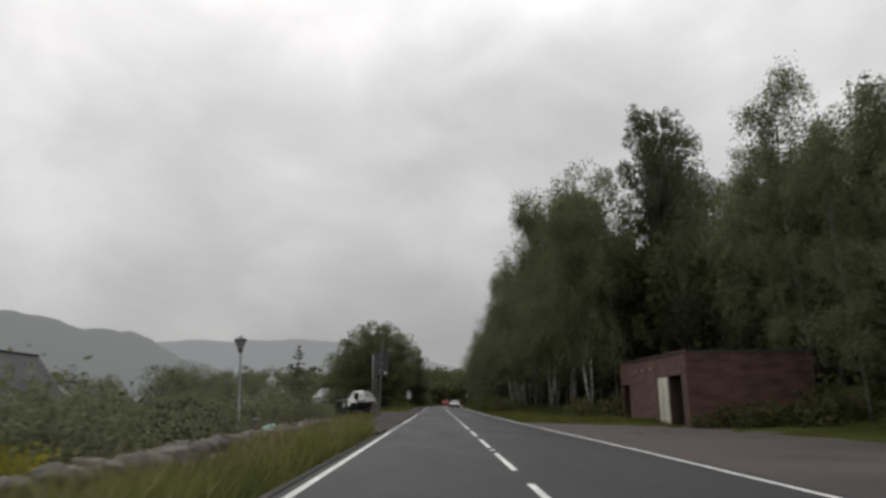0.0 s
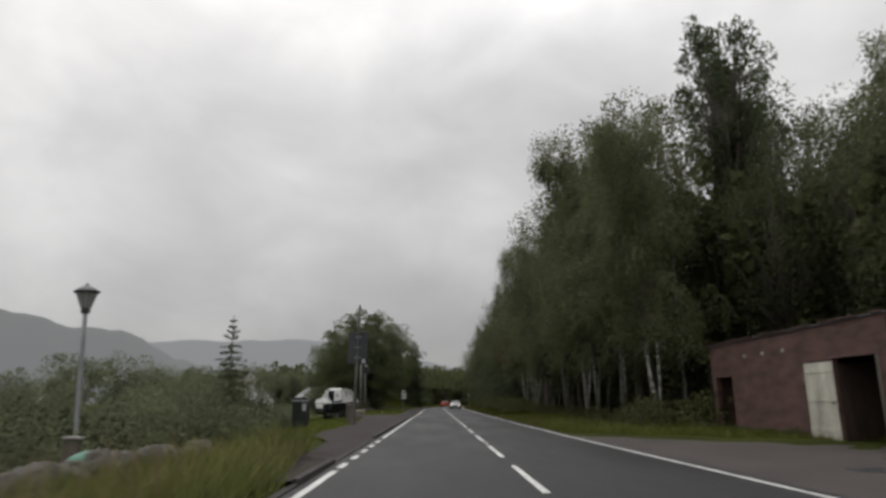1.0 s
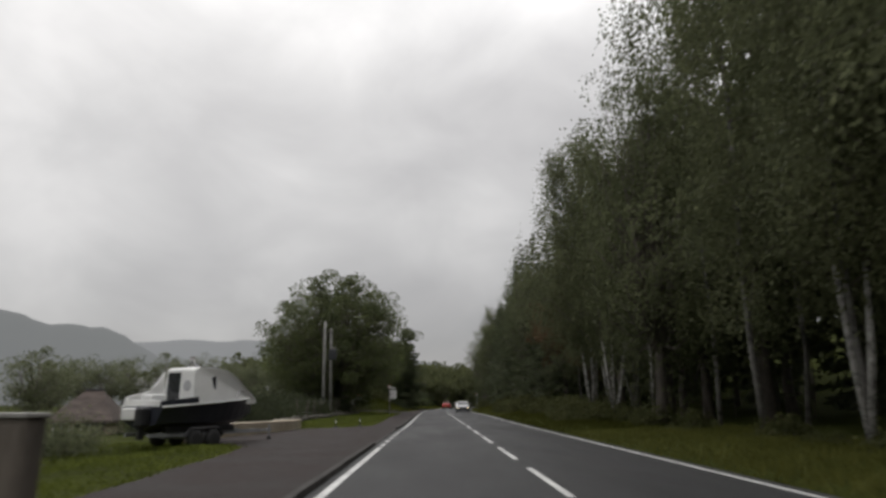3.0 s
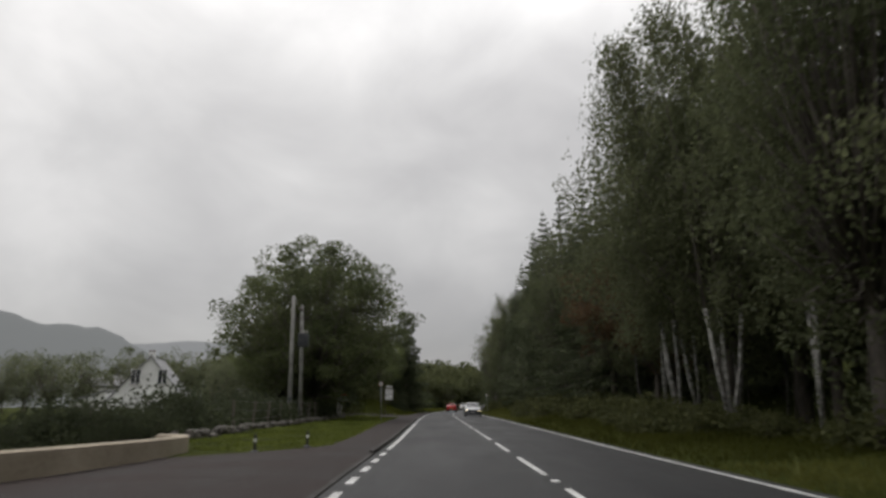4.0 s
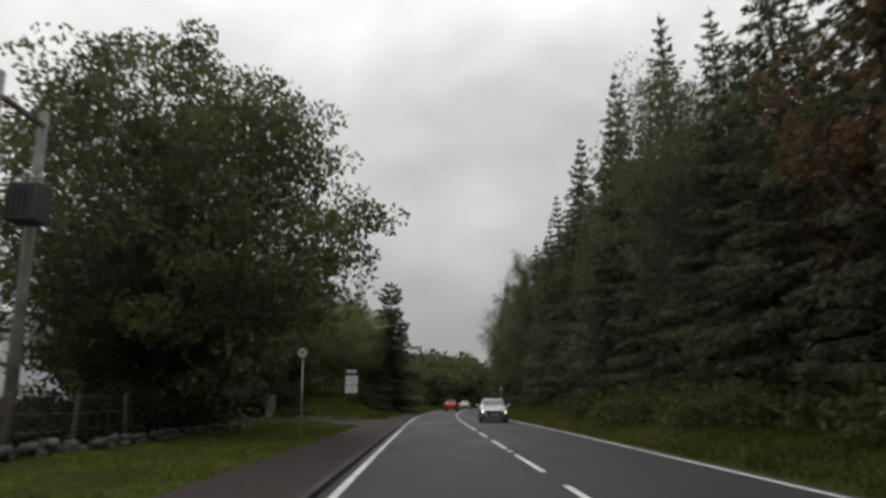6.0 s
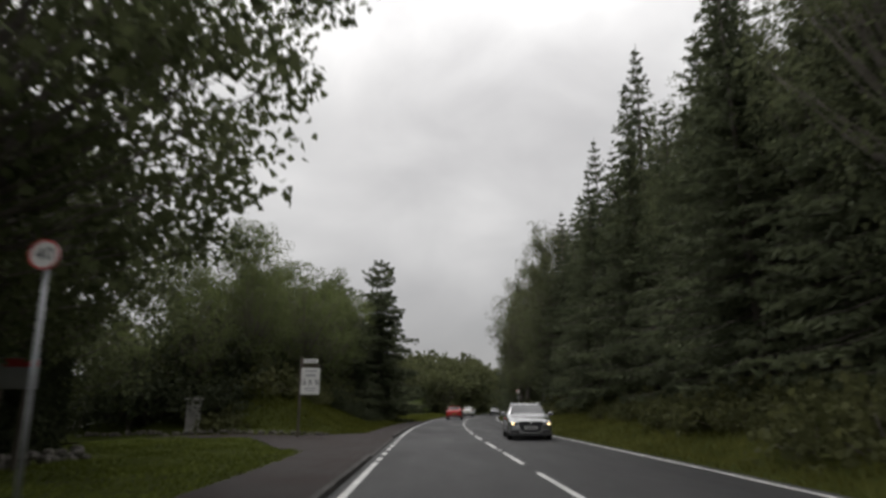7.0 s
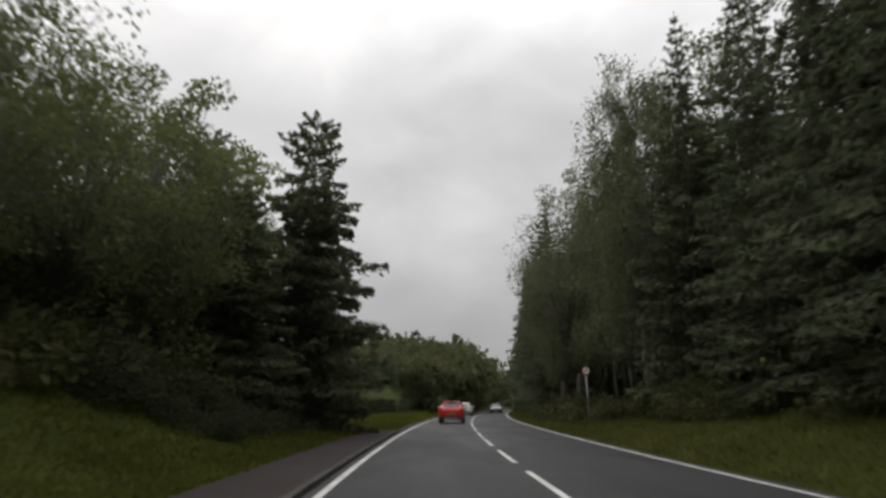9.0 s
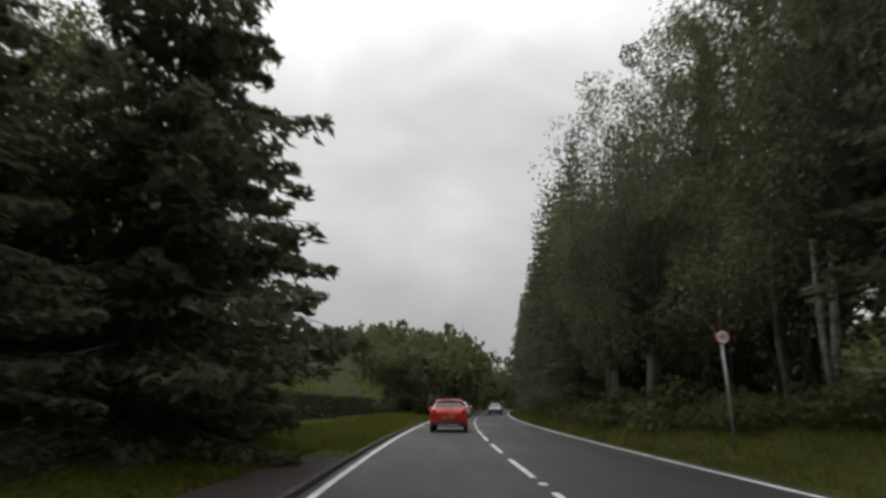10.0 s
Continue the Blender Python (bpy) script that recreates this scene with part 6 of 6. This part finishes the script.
def shield(w_top, w_low, z0, z1, thick, y):
    bm = bmesh.new()
    prism(bm, [(-w_low * 0.8, z0), (w_low * 0.8, z0), (w_low, z0 + 0.06), (w_top, z1 - 0.05), (w_top * 0.92, z1), (-w_top * 0.92, z1), (-w_top, z1 - 0.05), (-w_low, z0 + 0.06)], thick, pose(0, y, 0))
    return bm


def estate_nose(t, lit):
    surround = part("grille_surround", shield(0.53, 0.44, 0.30, 0.76, 0.05, nose), M["chrome"], t, "bright frame of the grille")
    part("grille", shield(0.5, 0.41, 0.325, 0.735, 0.05, nose + 0.008), M["black"], surround, "tall black trapezoid grille")
    for k in range(7):
        part("grille_bar", block(0, nose + 0.036, 0.36 + 0.05 * k, 0.78 + 0.02 * k, 0.008, 0.01), M["sign_back"], surround)
    part("badge", lathe(bmesh.new(), [(0.06, 0), (0.05, 0.012)], 16, pose(0, nose + 0.035, 0.68, -90, 0, 0)), M["chrome"], surround)
    part("number_plate", block(0, nose + 0.045, 0.44, 0.52, 0.012, 0.11), M["white"], t, "white front plate")
    part("plate_bar", block(0, nose + 0.054, 0.465, 0.42, 0.006, 0.06), M["ink"], t)
    for side in (-1, 1):
        h = part("headlight", block(0, 0, 0, 0.3, 0.14, 0.13, bevel=0.035), M["headlamp"], t, "clear headlight", at=pose(side * 0.68, nose - 0.03, 0.59, 0, 0, -side * 20))
        part("beam", lathe(bmesh.new(), [(0.045, 0), (0.04, 0.02)], 16, pose(side * 0.03, 0.062, 0.07, -90, 0, 0)), M["lit"] if lit else M["lens"], h, "small warm headlamp")
        part("air_intake", block(side * 0.64, nose - 0.03, 0.27, 0.34, 0.1, 0.14, pose(0, 0, 0, 0, 0, 0), bevel=0.03), M["black"], t)
        part("intake_bar", block(side * 0.64, nose + 0.022, 0.33, 0.3, 0.012, 0.014, pose(0, 0, 0, 0, side * 4, 0)), M["chrome"], t)
    part("front_lip", block(0, nose - 0.05, 0.18, 1.5, 0.14, 0.09, bevel=0.03), M["black"], t)


estate_nose(silver, True)
part("wiper", block(0.1, 0, 0, 0.7, 0.02, 0.012), M["black"], silver, at=pose(0, 0.92, 1.03, -30, 0, 0))

RED = [(0.0, 0.62, 0.36, 0.66, 0.72, 0.5), (0.12, 0.82, 0.24, 0.74, 0.82, 0.62), (0.45, 0.89, 0.22, 0.82, 0.93, 0.7), (0.95, 0.90, 0.22, 0.92, 1.02, 0.72), (1.25, 0.90, 0.22, 0.98, 1.10, 0.73), (1.85, 0.90, 0.22, 1.02, 1.48, 0.62), (2.4, 0.90, 0.22, 1.03, 1.55, 0.61), (3.1, 0.90, 0.22, 1.05, 1.54, 0.60), (3.65, 0.89, 0.24, 1.06, 1.46, 0.59), (3.95, 0.885, 0.26, 1.05, 1.18, 0.66), (4.08, 0.87, 0.28, 0.98, 1.04, 0.70), (4.13, 0.82, 0.34, 0.86, 0.92, 0.66)]


def rear_of(t, tail):
    part("bumper", block(0, -tail - 0.0, 0.3, 1.55, 0.1, 0.2, bevel=0.04), M["black"], t, "black lower bumper")
    part("number_plate", block(0, -tail - 0.035, 0.62, 0.52, 0.012, 0.11), M["plate_yellow"], t, "yellow rear plate")
    part("plate_bar", block(0, -tail - 0.043, 0.645, 0.42, 0.006, 0.06), M["ink"], t)
    part("exhaust_trim", block(0, -tail - 0.055, 0.31, 1.0, 0.02, 0.05, bevel=0.01), M["chrome"], t)
    part("tail_wiper", block(0.06, 0, 0, 0.4, 0.018, 0.014), M["black"], t, at=pose(0, -tail + 0.07, 1.12, 45, 0, 0))
    for side in (-1, 1):
        part("tail_lamp", block(0, 0, -0.12, 0.2, 0.14, 0.27, bevel=0.035), M["tail"], t, "red tail lamp", at=pose(side * 0.72, -tail + 0.07, 0.92, 0, 0, side * 18))
        part("reflector", block(side * 0.62, -tail - 0.052, 0.41, 0.16, 0.01, 0.035), M["tail"], t)
    part("badge", lathe(bmesh.new(), [(0.045, 0), (0.04, 0.012)], 14, pose(0, -tail - 0.012, 0.84, 90, 0, 0)), M["chrome"], t)


red, red_shell = car("bright red small hatchback driving ahead in the lane", pose(2.75, 184.2, 0.0, 0, 0, -6.0), 4.13, RED, M["red_paint"], 0.82, 3.4, 0.32, dict(screen=(4.1, 4.95), rear=(8.1, 9.1), side=(4.75, 8.4)), False, name="hatchback_car")
rear_of(red, 2.065)
part("roof_spoiler", block(0, -1.62, 1.5, 1.15, 0.22, 0.035, bevel=0.012), M["red_paint"], red)
part("aerial", tube(bmesh.new(), [(0, -1.3, 1.54), (0, -1.5, 1.72)], [0.008, 0.004], 5), M["black"], red)
lead, _ = car("white hatchback further ahead in the lane", pose(float(centre(220)) - 1.7, 220.0, 0, 0, 0, -8.5), 4.13, RED, M["white"], 0.82, 3.4, 0.32, dict(screen=(4.1, 4.95), rear=(8.1, 9.1), side=(4.75, 8.4)), False, name="hatchback_car")
rear_of(lead, 2.065)
onc, _ = car("dark grey estate car coming round the bend", pose(float(centre(242)) + 1.9, 242.0, 0, 0, 0, 170), 4.7, SILVER, M["grey_paint"], 0.88, 3.7, 0.325, dict(screen=(4.1, 4.97), rear=(8.35, 9.3), side=(4.75, 8.6)), True, name="estate_car")
estate_nose(onc, False)


# ---- cabin boat on its trailer ----
def boat(x, y, turn):
    z = ground_at(x, y)
    t = thing("cabin_boat", "white cabin boat with a dark hull on a road trailer", "boat", pose(x, y, z, 0, 0, turn) @ Matrix.Diagonal((0.82, 0.82, 0.82, 1)))
    n, verts, faces = 13, [], []
    for i in range(n):
        u = i / (n - 1)
        yy = -2.4 + 4.9 * u
        w = 1.0 * (1 - max(0, (u - 0.45) / 0.55) ** 2.2) + 0.02
        keel, chine, deck = 0.62 + 0.5 * max(0, (u - 0.6) / 0.4) ** 2, 0.85 + 0.35 * max(0, (u - 0.5) / 0.5) ** 2, 1.36 + 0.34 * u
        verts += [(0, yy, keel), (w * 0.75, yy, chine), (w, yy, deck), (w * 0.98, yy, deck + 0.03), (0, yy, deck + 0.05), (-w * 0.98, yy, deck + 0.03), (-w, yy, deck), (-w * 0.75, yy, chine)]
    for i in range(n - 1):
        for j in range(8):
            a, b = i * 8 + j, i * 8 + (j + 1) % 8
            faces.append((a, b, b + 8, a + 8))
    faces += [tuple(range(7, -1, -1)), tuple((n - 1) * 8 + j for j in range(8))]
    part("hull", faces_mesh("hull", verts, faces), M["hull"], t, "dark blue-black hull")
    # moulded white upperworks: a high cabin that falls to the bow, open behind
    bm = bmesh.new()
    prism(bm, [(-0.95, 1.32), (2.35, 1.5), (2.3, 1.62), (1.7, 1.98), (1.0, 2.45), (0.55, 2.66), (-0.1, 2.76), (-0.75, 2.74), (-0.95, 2.66)], 1.75, pose(0, 0, 0, 0, 0, 90))
    for v in bm.verts:
        v.co.x *= (1.0 - 0.14 * max(0, v.co.z - 1.5)) * (1.0 - 0.5 * max(0, v.co.y / 2.35) ** 2)
    cab = part("cabin", bm, M["white"], t, "white moulded cabin falling towards the bow")
    for side in (-1, 1):
        part("cabin_window", block(side * 0.8, -0.35, 1.95, 0.05, 0.8, 0.5, pose(0, 0, 0, 0, side * -4, 0)), M["pane"], cab)
        part("rail", tube(bmesh.new(), [(side * 0.75, 0.9, 1.5), (side * 0.66, 1.2, 1.95), (side * 0.35, 2.2, 1.9), (side * 0.05, 2.45, 1.78)], [0.016] * 4, 6), M["chrome"], t)
        part("gunwale", tube(bmesh.new(), [(side * 1.02, -2.4, 1.38), (side * 1.02, 0, 1.54), (side * 0.75, 1.6, 1.66), (side * 0.05, 2.5, 1.74)], [0.035] * 4, 6), M["white"], t)
        # one cockpit side sweeps down from the cabin top to the stern, the other is low and open
        bm = bmesh.new()
        wing = [(-0.9, 1.34), (-0.9, 2.6), (-1.15, 2.25), (-1.45, 1.92), (-2.35, 1.7), (-2.4, 1.34)] if side < 0 else [(-0.9, 1.4), (-0.9, 1.72), (-2.4, 1.56), (-2.4, 1.34)]
        prism(bm, wing, 0.06, pose(side * 0.92, 0, 0, 0, 0, 90))
        part("cockpit_side", bm, M["white"] if side < 0 else M["hull"], t, "white cockpit side sweeping down to the stern" if side < 0 else "")
    part("cabin_door", block(-0.3, -0.97, 1.5, 0.62, 0.04, 1.05), M["pane"], cab, "dark open companionway")
    panel = part("bulkhead", block(0.42, -0.985, 1.5, 0.72, 0.04, 1.1, bevel=0.02), M["white"], cab)
    part("faded_ring", lathe(bmesh.new(), [(0.1, -0.012), (0.19, -0.012), (0.19, 0.012), (0.1, 0.012)], 20, pose(0.42, -1.01, 2.1, 90, 0, 0)), M["grey_ink"], panel, "faded grey ring mark")
    part("engine_box", block(-0.35, -1.7, 1.3, 0.62, 0.6, 0.5, bevel=0.06), M["white"], t, "white engine box")
    part("transom", block(0, -2.36, 1.3, 1.8, 0.07, 0.3, bevel=0.02), M["white"], t)
    eng = part("outboard", block(0.35, -2.6, 0.75, 0.34, 0.42, 0.62, bevel=0.08), M["black"], t, "black outboard engine")
    part("engine_leg", block(0.35, -2.62, 0.35, 0.12, 0.2, 0.45), M["black"], eng)
    part("swim_plate", block(-0.3, -2.5, 0.95, 0.8, 0.3, 0.4, bevel=0.05), M["white"], t)
    for sx in (-0.55, 0.55):
        part("trailer_beam", block(sx, 0, 0.42, 0.09, 5.0, 0.12), M["galv"], t)
        part("bunk", block(sx, -0.4, 0.54, 0.16, 3.0, 0.2), M["black"], t)
    for yy in (-0.9, -0.15):
        part("axle", block(0, yy, 0.3, 1.7, 0.08, 0.08), M["galv"], t)
        for side in (-1, 1):
            wh = part("trailer_wheel", lathe(bmesh.new(), [(0.17, -0.09), (0.3, -0.09), (0.31, 0), (0.3, 0.09), (0.17, 0.09)], 20, pose(side * 0.92, yy, 0.31, 0, 90, 0)), M["rubber"], t, smooth=True)
            part("hub", lathe(bmesh.new(), [(0.165, -0.06), (0.165, 0.06)], 16, pose(side * 0.92, yy, 0.31, 0, 90, 0)), M["galv"], wh)
    for side in (-1, 1):
        part("mudguard", tube(bmesh.new(), [(side * 0.92, -1.35, 0.4), (side * 0.92, -1.1, 0.66), (side * 0.92, 0.05, 0.66), (side * 0.92, 0.3, 0.4)], [0.05] * 4, 6), M["black"], t)
    part("tow_bar", block(0, 3.0, 0.4, 0.1, 1.4, 0.1), M["galv"], t)
    part("jockey_wheel", lathe(bmesh.new(), [(0.1, -0.03), (0.1, 0.03)], 14, pose(0.12, 3.5, 0.11, 0, 90, 0)), M["rubber"], t)
    part("jockey_leg", block(0.12, 3.5, 0.1, 0.05, 0.05, 0.55), M["galv"], t)


boat(-7.1, 64.8, -29)
